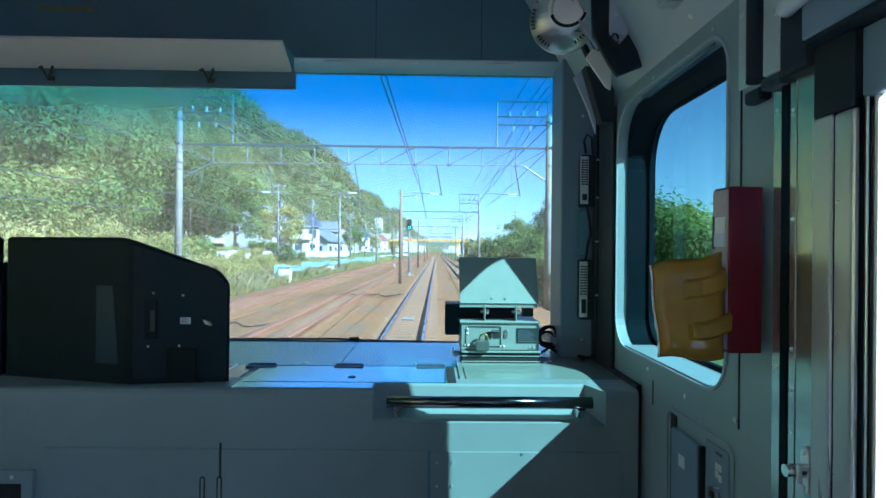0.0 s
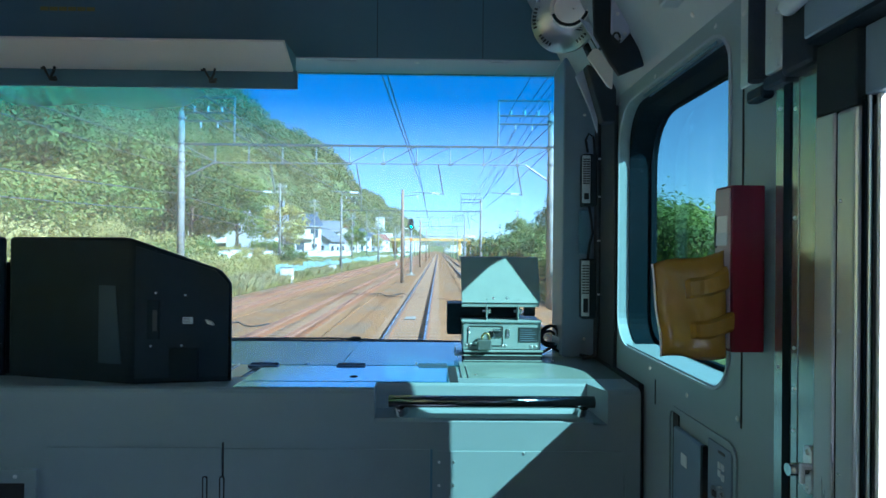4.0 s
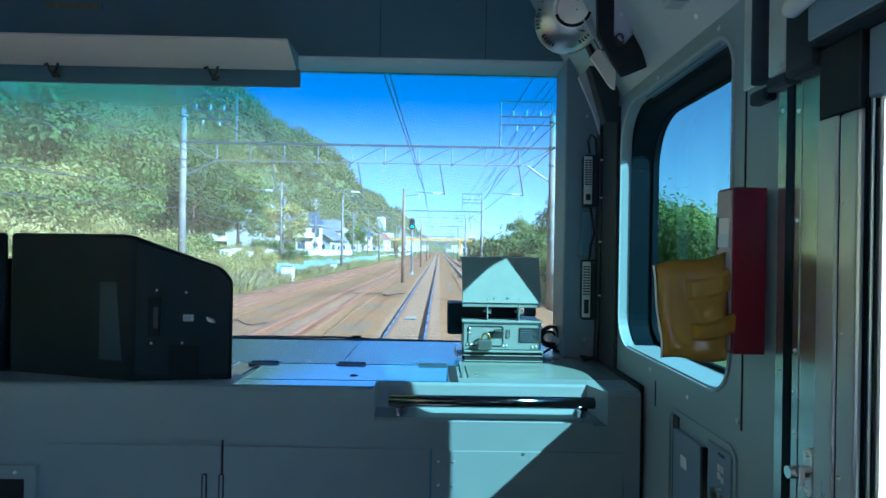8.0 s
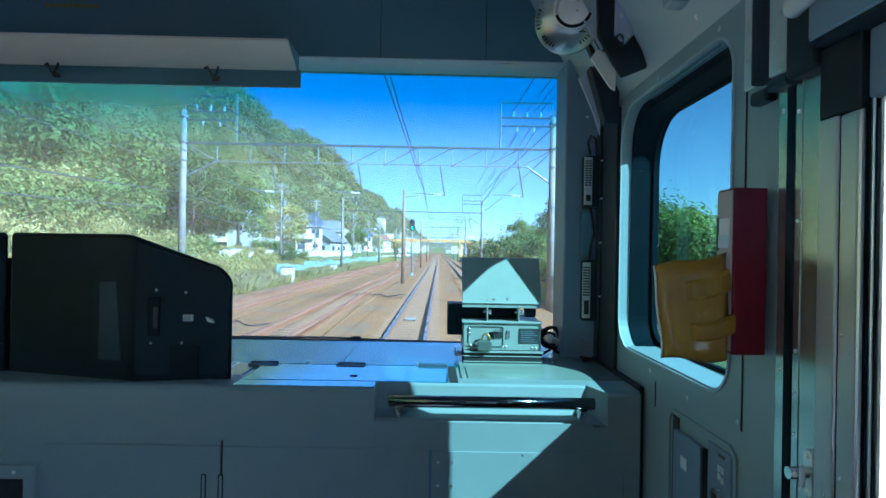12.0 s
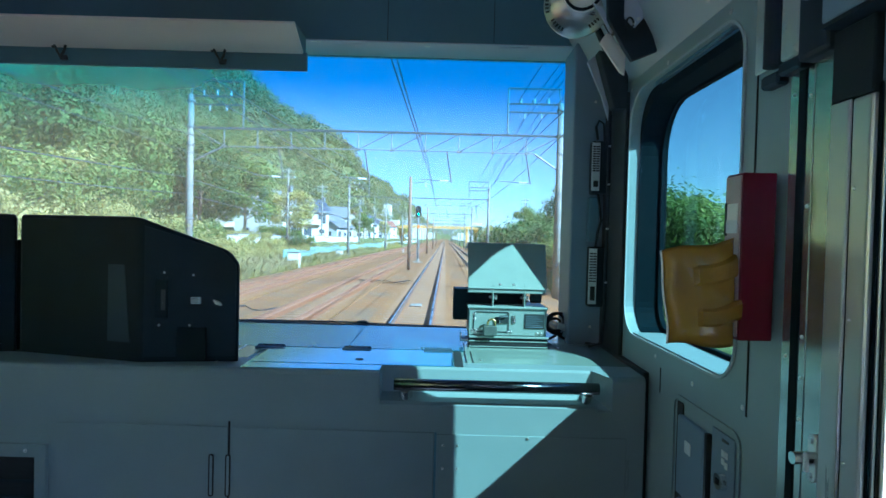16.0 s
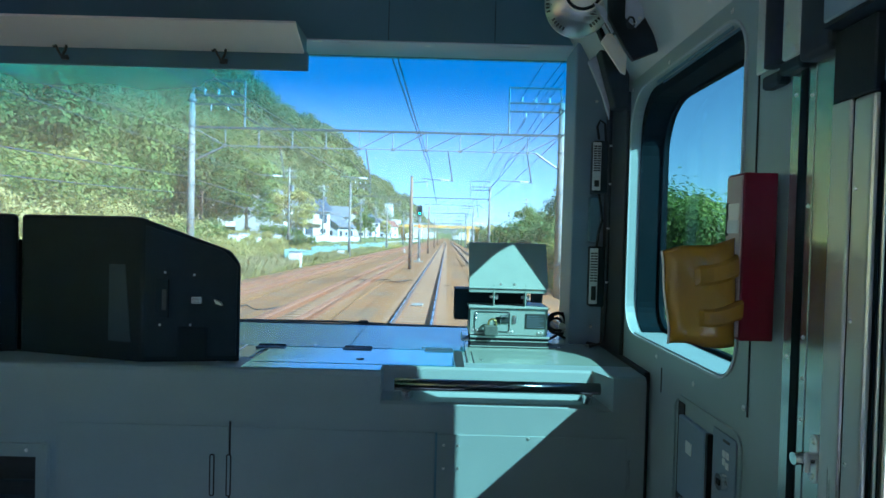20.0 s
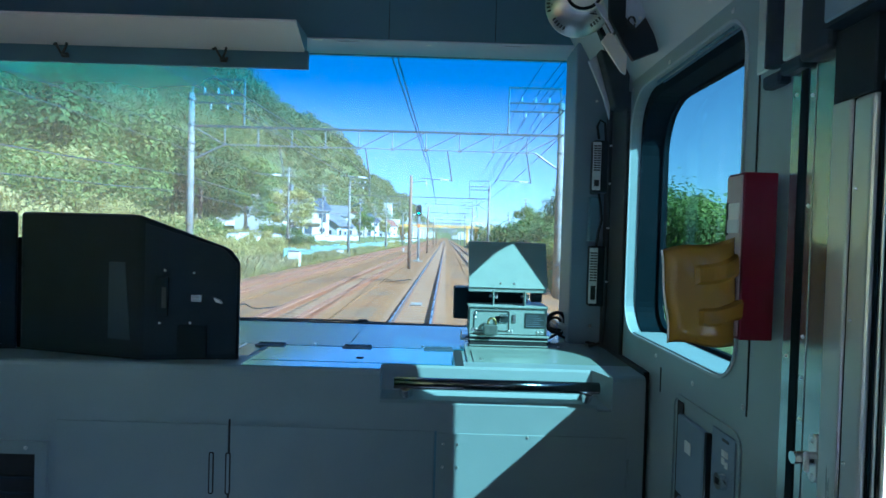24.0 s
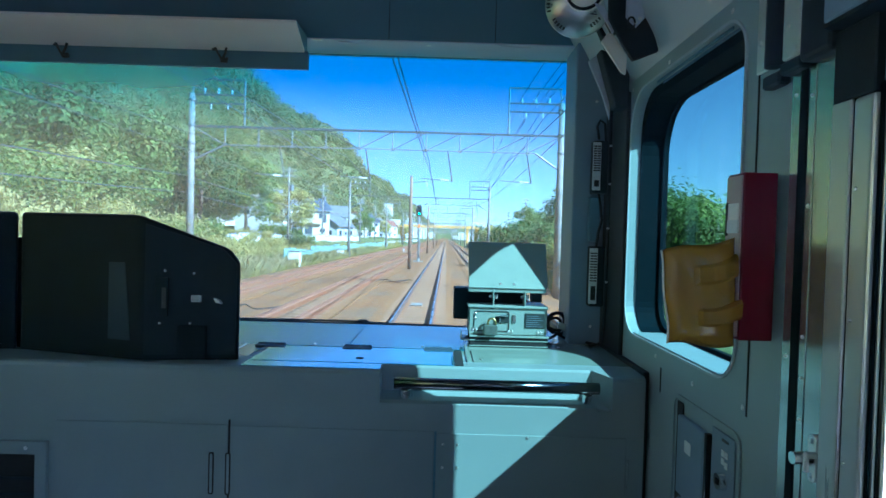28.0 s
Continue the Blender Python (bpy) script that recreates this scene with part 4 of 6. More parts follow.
part("trim_ring", ring(win_loop(-0.0045), win_loop(0.001), "x", WALL_X - 0.004, WALL_X - 0.0002), M_COVE, side, "thin pale trim bead")
part("rubber", ring(win_loop(0.001), win_loop(0.005, low=0.003, high=0.028), "x", WALL_X + 0.028, WALL_X + 0.108), M_RUBBER, side, "black rubber frame")
part("inner_bead", ring(win_loop(0.0055, low=0.0055, high=0.0285), win_loop(0.009, low=0.013, high=0.036, front=0.011), "x", WALL_X + 0.09, WALL_X + 0.104), M_RUBBER, side, "dark sash bead")
part("pane", prism(win_loop(0.006, low=0.008, high=0.030, front=0.007), "x", WALL_X + 0.094, WALL_X + 0.098), M_SIDEGLASS, side)

part("sill", box(WALL_X + 0.001, WALL_X + 0.086, WIN[0] + 0.06, WIN[1] - 0.07, WIN[2] - 0.002, WIN[2] + 0.0045, 0.001), M_WALL, side, "painted sill ledge")
for k in range(3):
    part("top_rib", box(WALL_X + 0.010 + 0.016 * k, WALL_X + 0.014 + 0.016 * k, WIN[0] + 0.08, WIN[1] - 0.16, WIN[3] - 0.007, WIN[3] - 0.0005, 0.001), M_HEAD, side)
red = thing("red_case", (1.33, 0.95, 2.25), "red metal wall case with a pale windowed side", "case")
part("case", box(1.294, 1.347, 0.922, 0.976, 2.25, 2.516, 0.0015), M_RED, red)
part("wall_bracket", box(1.3472, 1.3595, 0.955, 0.974, 2.27, 2.50, 0.001), M_WALL, red, "painted wall bracket")
pl = part("side_plate", box(1.2915, 1.2942, 0.926, 0.974, 2.255, 2.512, 0.001), M_PINK, red, "faded pink side plate")
part("plate_window", box(1.2902, 1.2917, 0.931, 0.966, 2.420, 2.468, 0.001), M_FLAP, pl)
part("plate_window_edge", box(1.2898, 1.2917, 0.9662, 0.972, 2.416, 2.470), M_GAP, pl)
part("plate_window_sill", box(1.2896, 1.2917, 0.931, 0.966, 2.420, 2.441), M_WHITE, pl)
part("red_flag_end", prism([(0.93, 2.30), (0.955, 2.33), (0.972, 2.38), (0.962, 2.40), (0.945, 2.39), (0.935, 2.34)], "x", 1.283, 1.2912, 0.002), M_RED, red, "furled red cloth")

pouch = thing("yellow_pouch", (1.235, 0.93, 2.25), "glossy yellow vinyl pouch hung beside the red case", "pouch")
def bulge(x, z):
    return 0.934 - 0.010 * math.sin((x - 1.16) * 21) * math.sin((z - 2.22) * 15) + 0.0015 * math.sin(x * 95 + z * 60)
def pouch_outline(u, v):
    """u from the free edge to the case, v from the foot upwards."""
    x = 1.186 + 0.106 * u - 0.016 * v * (1 - u) - 0.005 * u * v + 0.0015 * math.sin(v * 9) * (1 - u)
    z = 2.241 + 0.148 * v + 0.022 * u * v - 0.004 * u * (1 - v) + 0.003 * math.sin(u * 7)
    return x, z
bm = bmesh.new()
NU, NV = 24, 24
for lay in (0, 1):
    grid = []
    for i in range(NU + 1):
        row = []
        for j in range(NV + 1):
            u, w = i / NU, j / NV
            x, z = pouch_outline(u, w)
            e = min(u, 1 - u, w, 1 - w)
            thick = 0.010 * min(1, (e * 8)) ** 0.5
            row.append(bm.verts.new((x, bulge(x, z) + (thick if lay else -thick), z)))
        grid.append(row)
    for i in range(NU):
        for j in range(NV):
            bm.faces.new((grid[i][j], grid[i + 1][j], grid[i + 1][j + 1], grid[i][j + 1]))
bmesh.ops.remove_doubles(bm, verts=bm.verts, dist=0.0008)
part("body", bm, M_YELLOW, pouch, smooth=True)
for v0, v1, u0, u1 in ((0.60, 0.80, 0.37, 0.99), (0.20, 0.38, 0.41, 1.05)):
    bm = bmesh.new()
    rows = []
    for i in range(13):
        u = u0 + (u1 - u0) * i / 12
        row = []
        for j in range(7):
            w = v0 + (v1 - v0) * j / 6 + 0.05 * (i / 12)
            x, z = pouch_outline(u, w)
            lift = 0.009 + (0.007 if 0 < j < 6 and i > 0 else 0.002) + 0.0012 * math.sin(i * 0.9)
            row.append(bm.verts.new((x, bulge(x, z) - lift, z)))
        rows.append(row)
    for i in range(12):
        for j in range(6):
            bm.faces.new((rows[i][j], rows[i + 1][j], rows[i + 1][j + 1], rows[i][j + 1]))
    ex = bmesh.ops.extrude_face_region(bm, geom=list(bm.faces))
    bmesh.ops.translate(bm, verts=[q for q in ex["geom"] if isinstance(q, bmesh.types.BMVert)], vec=(0, 0.008, 0))
    part("strap", bm, M_YELLOW, pouch, "raised vinyl strap", smooth=False)

part("piping", pipe([(pouch_outline(0.0, w / 14)[0] - 0.0005, bulge(*pouch_outline(0.0, w / 14)) - 0.001, pouch_outline(0.0, w / 14)[1]) for w in range(15)], 0.0016), M_FLAP, pouch, "pale worn edge", smooth=True)

cab = thing("wall_cabinet", (WALL_X, 1.17, 1.5), "recessed grey wall cabinet with a switch flap and key lock", "cabinet")
part("surround", ring(rounded(1.025, 1.325, 1.4, 2.066, 0.03), rounded(1.033, 1.317, 1.41, 2.058, 0.025), "x", WALL_X - 0.004, WALL_X - 0.0003), M_WALL, cab)
part("recess", box(WALL_X - 0.0032, WALL_X - 0.0006, 1.27, 1.30, 1.42, 2.052), M_GAP, cab)
part("flap", box(WALL_X - 0.014, WALL_X - 0.001, 1.145, 1.272, 1.86, 2.03, 0.003), M_SLATE, cab, "hinged flap")
part("flap", box(WALL_X - 0.010, WALL_X - 0.001, 1.145, 1.272, 1.45, 1.85, 0.003), M_SLATE, cab)
part("flap_sticker", box(WALL_X - 0.0155, WALL_X - 0.0138, 1.20, 1.228, 1.962, 1.987), M_WHITE, cab)
part("flap_edge", box(WALL_X - 0.012, WALL_X - 0.001, 1.135, 1.144, 1.86, 2.03), M_BLACK, cab)
part("label_strip", box(WALL_X - 0.0065, WALL_X - 0.0045, 1.062, 1.085, 2.035, 2.040), M_TEXT, cab)
kp = part("lock_plate", box(WALL_X - 0.005, WALL_X - 0.001, 1.04, 1.128, 1.86, 2.05, 0.001), M_SLATE, cab)
for y, z in ((1.081, 2.013), (1.068, 2.013), (1.081, 1.998), (1.068, 1.994)):
    part("label_piece", box(WALL_X - 0.0065, WALL_X - 0.0046, y - 0.005, y + 0.005, z - 0.006, z + 0.006), M_WHITE, kp)
kl = part("key_lock", rod((WALL_X - 0.006, 1.075, 1.963), (WALL_X - 0.018, 1.075, 1.963), 0.017, 0.015, seg=24), M_CHROME, cab, "round chrome key lock")
part("key_slot", box(WALL_X - 0.0195, WALL_X - 0.0175, 1.069, 1.081, 1.958, 1.968), M_GAP, kl)

trim = thing("trim", (WALL_X, 0.9, 1.2), "steel door posts with screws and a black rubber strip", "door post", kind="structure")
part("groove", box(WALL_X - 0.0015, WALL_X - 0.0002, 1.012, 1.016, 2.102, 3.1), M_GAP, trim)
part("groove", box(WALL_X - 0.0015, WALL_X - 0.0002, 1.41, 1.414, 2.04, 2.10), M_GAP, trim)
part("post_strip", box(WALL_X - 0.010, WALL_X - 0.0002, 0.8775, 0.900, FLOOR_Z, 2.70, 0.001), M_POST, trim, "narrow steel strip")
part("rubber_strip", box(WALL_X - 0.013, WALL_X - 0.0002, 0.8545, 0.8772, FLOOR_Z, 2.70, 0.003), M_RUBBER, trim, "black rubber strip")
part("post_strip", box(WALL_X - 0.012, WALL_X - 0.0002, 0.8385, 0.8542, FLOOR_Z, 2.70, 0.001), M_POST, trim, "narrow steel strip")
part("post_seam", box(WALL_X - 0.006, WALL_X - 0.0002, 0.8365, 0.8384, FLOOR_Z, 2.70), M_RUBBER, trim)
part("post_plate", box(WALL_X - 0.012, WALL_X - 0.0002, 0.7795, 0.8364, FLOOR_Z, 2.70, 0.001), M_POST, trim, "steel post plate")
part("jamb", box(WALL_X - 0.028, WALL_X - 0.0002, 0.7415, 0.779, FLOOR_Z, 2.590, 0.003, 2), M_JAMB, trim, "broad polished steel jamb")
# black here stands in for the dark reflection in the upper jamb
part("jamb_head", box(WALL_X - 0.027, WALL_X - 0.0002, 0.703, 0.779, 2.5905, 2.685, 0.002), M_BLACK, trim, "upper jamb coloured dark for the shade it mirrors")
part("jamb_seam", box(WALL_X - 0.024, WALL_X - 0.0002, 0.7394, 0.7413, FLOOR_Z, 2.590), M_RUBBER, trim)
part("jamb_edge", box(WALL_X - 0.027, WALL_X - 0.0002, 0.7015, 0.7392, FLOOR_Z, 2.590, 0.006, 3), M_JAMB, trim, "rounded steel jamb edge")
part("seal_strip", box(WALL_X - 0.0215, WALL_X - 0.0185, 0.694, 0.701, FLOOR_Z, 2.60, 0.001), M_RUBBER, trim, "black door seal")
part("seal_channel", box(WALL_X - 0.018, WALL_X - 0.0145, 0.692, 0.701, FLOOR_Z, 2.60, 0.001), M_JAMB, trim, "narrow steel channel")
part("seal_strip", box(WALL_X - 0.014, WALL_X - 0.0115, 0.6925, 0.701, FLOOR_Z, 2.60, 0.001), M_RUBBER, trim, "black door seal")
# pale strip added for the bright daylight along the door's edge
part("edge_strip", box(WALL_X - 0.011, WALL_X + 0.055, 0.684, 0.6896, 2.003, 2.6, 0.001), M_FLAP, trim, "pale strip standing in for the sunlit door edge")
part("door_top", box(WALL_X - 0.018, WALL_X - 0.0002, 0.66, 0.7012, 2.601, 2.685, 0.002), M_SLATE, trim, "slate painted door top")
put_screws(trim, [(WALL_X - 0.010, 0.8885, z) for z in (1.9, 2.234, 2.63)] + [(WALL_X - 0.012, 0.8465, z) for z in (2.15, 2.21, 2.27, 2.46, 2.62)], (-1, 0, 0), 0.0024)
put_screws(trim, [(WALL_X - 0.001, 1.026, 2.115)], (-1, 0, 0), 0.004)
put_screws(trim, [(WALL_X - 0.027, 0.729, z) for z in (2.13, 2.31, 2.475, 2.02)], (-1, 0, 0), 0.0025)
lt = part("latch", prism(rounded(0.7965, 0.8155, 2.074, 2.141, 0.0085, 4), "x", WALL_X - 0.018, WALL_X - 0.0121, 0.001), M_SATIN, trim, "satin metal door latch")
part("knob", rod((WALL_X - 0.019, 0.808, 2.107), (WALL_X - 0.044, 0.808, 2.107), 0.0095, 0.0085, seg=16), M_CHROME, lt, "round chromed catch", smooth=False)
part("latch_hook", joined(box(WALL_X - 0.034, WALL_X - 0.0175, 0.7915, 0.7975, 2.111, 2.120, 0.002), box(WALL_X - 0.036, WALL_X - 0.029, 0.7905, 0.7975, 2.092, 2.1205, 0.002)), M_SATIN, lt, "bent satin tongue")
put_screws(lt, [(WALL_X - 0.018, 0.806, 2.083), (WALL_X - 0.018, 0.806, 2.132)], (-1, 0, 0), 0.004)
hinge = thing("door_hinge", (WALL_X, 0.97, 2.68), "heavy black door hinge with bolted steel leaves", "hinge")
part("leaf", box(WALL_X - 0.006, WALL_X - 0.0002, 0.980, 1.0165, 2.694, 3.0, 0.002), M_STEEL, hinge, "bolted steel leaf")
part("leaf", box(WALL_X - 0.016, WALL_X - 0.0002, 0.876, 0.922, 2.690, 3.0, 0.002), M_STEEL, hinge, "bolted steel leaf")
part("barrel", box(WALL_X - 0.034, WALL_X - 0.0002, 0.776, 0.850, 2.665, 3.0, 0.008, 2), M_BLACK, hinge)
part("knuckle", rod((WALL_X - 0.010, 0.951, 2.69), (WALL_X - 0.010, 0.951, 3.0), 0.0155), M_BLACK, hinge)
part("block", box(WALL_X - 0.022, WALL_X - 0.0002, 0.918, 0.967, 2.655, 2.677, 0.004), M_HOODSIDE, hinge)
part("block", box(WALL_X - 0.028, WALL_X - 0.0002, 0.852, 0.908, 2.662, 2.682, 0.004), M_HOODSIDE, hinge)
for i, z in enumerate((2.705, 2.745, 2.785, 2.825, 2.865, 2.905)):
    put_screws(hinge, [(WALL_X - 0.006, 0.990 + 0.016 * (i % 2), z)], (-1, 0, 0), 0.0055)
    put_screws(hinge, [(WALL_X - 0.016, 0.886 + 0.024 * (i % 2), z - 0.005)], (-1, 0, 0), 0.0055)
beam = thing("trim", (WALL_X, 0.5, 2.72), "dark steel door head rail", "door head", kind="structure")
part("head", box(WALL_X - 0.05, WALL_X - 0.0002, 0.15, 0.771, 2.692, 2.82, 0.003), M_SLATE, beam)
# thin black plate puts the shade under the rail into colour
part("underside", box(WALL_X - 0.049, WALL_X - 0.0002, 0.15, 0.770, 2.686, 2.6918), M_BLACK, beam, "underside plate coloured dark for its shade")
tube = thing("grab_tube", (1.29, 0.75, 2.75), "pale grey overhead grab tube", "grab tube")
part("tube", rod((1.309, 0.802, 2.751), (1.266, 0.60, 2.742), 0.0135, seg=20), M_WHITE, tube, smooth=False)
part("end_cap", rod((1.3092, 0.8028, 2.751), (1.311, 0.811, 2.7514), 0.0135, 0.009, seg=20), M_WHITE, tube)
part("bracket", box(1.302, 1.3262, 0.786, 0.80, 2.765, 2.80, 0.002), M_SOFFIT, tube)
doorw = thing("window_3", (WALL_X + 0.04, 0.3, DOORWIN[2]), "side door window", "window", kind="structure")
q = part("pane", box(WALL_X + 0.06, WALL_X + 0.064, DOORWIN[0], DOORWIN[1], DOORWIN[2], DOORWIN[3]), M_SIDEGLASS, doorw)
q.visible_shadow = False
wl = thing("window_4", (-WALL_X - 0.04, 1.3, 2.175), "drop window in the far side wall", "window", kind="structure")
q = part("pane", box(-WALL_X - 0.045, -WALL_X - 0.041, 1.0, 1.8, 2.12, 2.84), M_SIDEGLASS, wl)
q.visible_shadow = False
clip = thing("cable_clip", (1.31, 1.2, 2.93), "small pale cable clip screwed to the cove panel", "clip")
part("block", box(1.288, 1.330, 1.18, 1.225, 2.922, 2.958, 0.003), M_COVE, clip)
put_screws(clip, [(1.3435, 1.185, 2.893)], (-0.87, 0, -0.5), 0.005)
wall_holder = thing("trim", (WALL_X, 1.5, 2.1), "small fixing screws on the side wall", "fixings", kind="structure")
put_screws(wall_holder, [(WALL_X, 1.235, 2.105), (WALL_X, 1.45, 2.12), (WALL_X, 1.70, 2.84), (WALL_X, 1.43, 2.84), (WALL_X, 1.12, 2.845)], (-1, 0, 0), 0.0045)


CAB = {ob.name for ob in scene.collection.objects}


# ---- outside: ground ----
def smooth(a, b, x):
    t = min(1.0, max(0.0, (x - a) / (b - a)))
    return t * t * (3 - 2 * t)


def ground_z(x, y):
    """Height of the ground: level railway bed, wooded bank and a long hill on one side, a low bank on the other."""
    z = -0.55 if -12.0 < x < 8.0 else -0.62
    near = 1 - smooth(22, 38, y)
    bank = smooth(-12.2, -24, x) * (2.2 + 5.4 * near) + smooth(-24, -44, x) * (2.0 + 6.5 * near)
    shape = smooth(-42, -92, x) * 68 * (1 - 0.75 * smooth(-104, -280, x))
    along = (0.75 + 0.25 * smooth(-60, 140, y)) * (1 - smooth(1500, 2900, y)) * (0.94 + 0.10 * math.sin(y * 0.017))
    wob = noise.noise((x * 0.02, y * 0.013, 0)) * 6 + noise.noise((x * 0.06, y * 0.05, 3)) * 3
    z += bank + (shape + wob * smooth(-46, -80, x)) * along
    z += smooth(9, 16, x) * 1.6 * (1 - smooth(120, 160, y)) + smooth(-11, -14, x) * noise.noise((x * 0.25, y * 0.25, 7)) * 0.5
    if y > 900:
        z += 60 * smooth(1500, 2600, y) * (0.6 + 0.5 * noise.noise((x * 0.002, y * 0.001, 5)))
    return z


XS = sorted(set([-2500, -1500, -900, -600, -420] + list(range(-340, -120, 14)) + list(range(-120, -48, 5)) + list(range(-48, -11, 3)) + [-12, -10, 8, 10, 12, 14, 17, 22, 30, 45, 70, 110, 180, 300, 600, 1200, 2500]))
YS = sorted(set([-400, -200, -100] + list(range(-60, 240, 6)) + list(range(240, 1000, 16)) + list(range(1000, 1300, 50)) + list(range(1300, 3200, 150)) + [4500]))
gv = np.array([(x, y, ground_z(x, y)) for y in YS for x in XS])
nx = len(XS)
gf = np.array([(j * nx + i, j * nx + i + 1, (j + 1) * nx + i + 1, (j + 1) * nx + i) for j in range(len(YS) - 1) for i in range(nx - 1)])
gm = mesh_from("ground", gv, gf, M_SOIL)
gm.polygons.foreach_set("use_smooth", [True] * len(gm.polygons))
tagged(new("ground", gm), "grassy ground rising to a bank and a wooded hill", "ground", kind="structure")

# ---- railway ----
TRACKS = (-8.0, -3.9, 0.0, 3.75)
solid("ballast_bed", prism([(-11.2, -0.60), (-10.2, -0.215), (5.9, -0.215), (6.8, -0.60)], "y", -60, 1500), M_BALLAST, "wide brown ballast bed under four tracks", "ballast", "structure")
sleeper_mesh = to_mesh("sleeper", box(-1.0, 1.0, -0.11, 0.11, -0.21, -0.166, 0.006), M_SLEEPER)
rail_prof = [(-0.062, -0.155), (0.062, -0.155), (0.062, -0.145), (0.01, -0.125), (0.01, -0.045), (0.0325, -0.035), (0.0325, -0.004), (0.028, -0.0001), (-0.028, -0.0001), (-0.0325, -0.004), (-0.0325, -0.035), (-0.01, -0.045), (-0.01, -0.125), (-0.062, -0.145)]
for tx in TRACKS:
    own = tx == 0.0
    wide = 0.38 if tx < 0 else 0.17
    tr = thing("railway_track", (tx, 0, -0.2), "railway track with bright worn rails on brown sleepers" if own or tx > 0 else "railway track with rusty rails on brown sleepers", "track", "parallel railway tracks")
    part("bed_strip", box(tx - 1.35, tx + 1.35, -60, 1500, -0.30, -0.174), M_GREYBED, tr, "dusty ballast between the rails")
    for s in (-0.5665, 0.5665):
        part("rust_strip", prism([(tx + s - wide, -0.25), (tx + s - wide + 0.08, -0.164), (tx + s + wide - 0.08, -0.164), (tx + s + wide, -0.25)], "y", -60, 1500), M_RUSTBED, tr, "rust-stained ballast along the rail")
        rl = part("rail", prism([(tx + s + u, w) for u, w in rail_prof], "y", -60, 1500), M_RAILDARK if tx >= 0 else M_RUST, tr, "worn steel rail" if tx >= 0 else "rusty rail")
        part("rail_head", box(tx + s - 0.027, tx + s + 0.027, -60, 1500, -0.001, 0.0015), M_RAILTOP if tx >= 0 else M_RUST, rl, "worn running surface")
    if own:
        for k in range(200):
            shared("sleeper", sleeper_mesh, tr, pose(0, 6 + k * 0.62, 0.2, 0, 0, 0.6 * math.sin(k * 7.3)))
    sv = []
    for k in range(0 if not own else 200, 620):
        y = 6 + k * 0.62
        sv.append(box(tx - 1.0, tx + 1.0, y - 0.11, y + 0.11, -0.21, -0.17))
    part("sleepers", joined(*sv), M_SLEEPER, tr, kind="stuff")

# small track-side things
def marker(x, y):
    t = thing("marker_post", (x, y, -0.215), "short white trackside marker post", "marker post", "marker posts between the tracks")
    part("post", box(x - 0.06, x + 0.06, y - 0.06, y + 0.06, -0.25, 0.35, 0.02), M_FENCE, t)
    part("cap", box(x - 0.075, x + 0.075, y - 0.075, y + 0.075, 0.35, 0.39, 0.02), M_FENCE, t)
for x, y in ((-1.95, 47), (-5.9, 96)):
    marker(x, y)
for i, (x, y0, n) in enumerate(((-2.2, 16, 9), (-6.0, 20, 8), (-2.0, 34, 10))):
    cb = thing("track_cable", (x, y0, -0.2), "dark cable lying across the ballast", "cable", "track cables")
    part("cable", pipe([(x + (k - n / 2) * 0.42, y0 + 0.5 * math.sin(k * 1.7 + i), -0.17 + 0.04 * math.sin(k * 2.1)) for k in range(n)], 0.028), M_BLACK, cb)
for x, y in ((-0.1, 22.0), (-3.8, 15.0)):
    bx = thing("track_beacon", (x, y, -0.2), "small pale beacon plate between the rails", "beacon", "track beacons")
    part("plate", box(x - 0.22, x + 0.22, y - 0.3, y + 0.3, -0.17, -0.10, 0.03), M_CONCRETE, bx)
    part("base", box(x - 0.28, x + 0.28, y - 0.12, y + 0.12, -0.2, -0.17), M_RUST, bx)

def relay_cabinet(x, y, w, h):
    z = ground_z(x, y)
    t = thing("relay_cabinet", (x, y, z), "white trackside relay cabinet on a concrete foot", "relay cabinet", "trackside relay cabinets")
    part("body", box(x - w / 2, x + w / 2, y - 0.3, y + 0.3, z + 0.15, z + h, 0.02), M_FENCE, t)
    part("foot", box(x - w / 2 - 0.08, x + w / 2 + 0.08, y - 0.38, y + 0.38, z - 0.3, z + 0.15, 0.02), M_CONCRETE, t)
    part("roof", box(x - w / 2 - 0.06, x + w / 2 + 0.06, y - 0.36, y + 0.36, z + h, z + h + 0.06, 0.015), M_GALV, t)
    d = part("door", box(x - w / 2 + 0.06, x + w / 2 - 0.06, y - 0.318, y - 0.3005, z + 0.25, z + h - 0.1, 0.006), M_FENCE, t)
    part("handle", box(x + w / 2 - 0.16, x + w / 2 - 0.12, y - 0.345, y - 0.3185, z + h * 0.55, z + h * 0.55 + 0.14, 0.006), M_GALV, d)


relay_cabinet(-11.9, 50, 1.0, 1.4)
relay_cabinet(-11.8, 71, 0.7, 1.1)

# ---- catenary gantries ----
PXL, PXR, BEAM, CHORD = -11.3, 6.25, 6.5, 7.35
def insulator(p, q, r):
    """A ribbed insulator between two points."""
    p, q = Vector(p), Vector(q)
    n = 5
    return joined(rod(p, q, r * 0.5, seg=8), *[rod(p.lerp(q, (i + 0.2) / n), p.lerp(q, (i + 0.7) / n), r, seg=8) for i in range(n)])


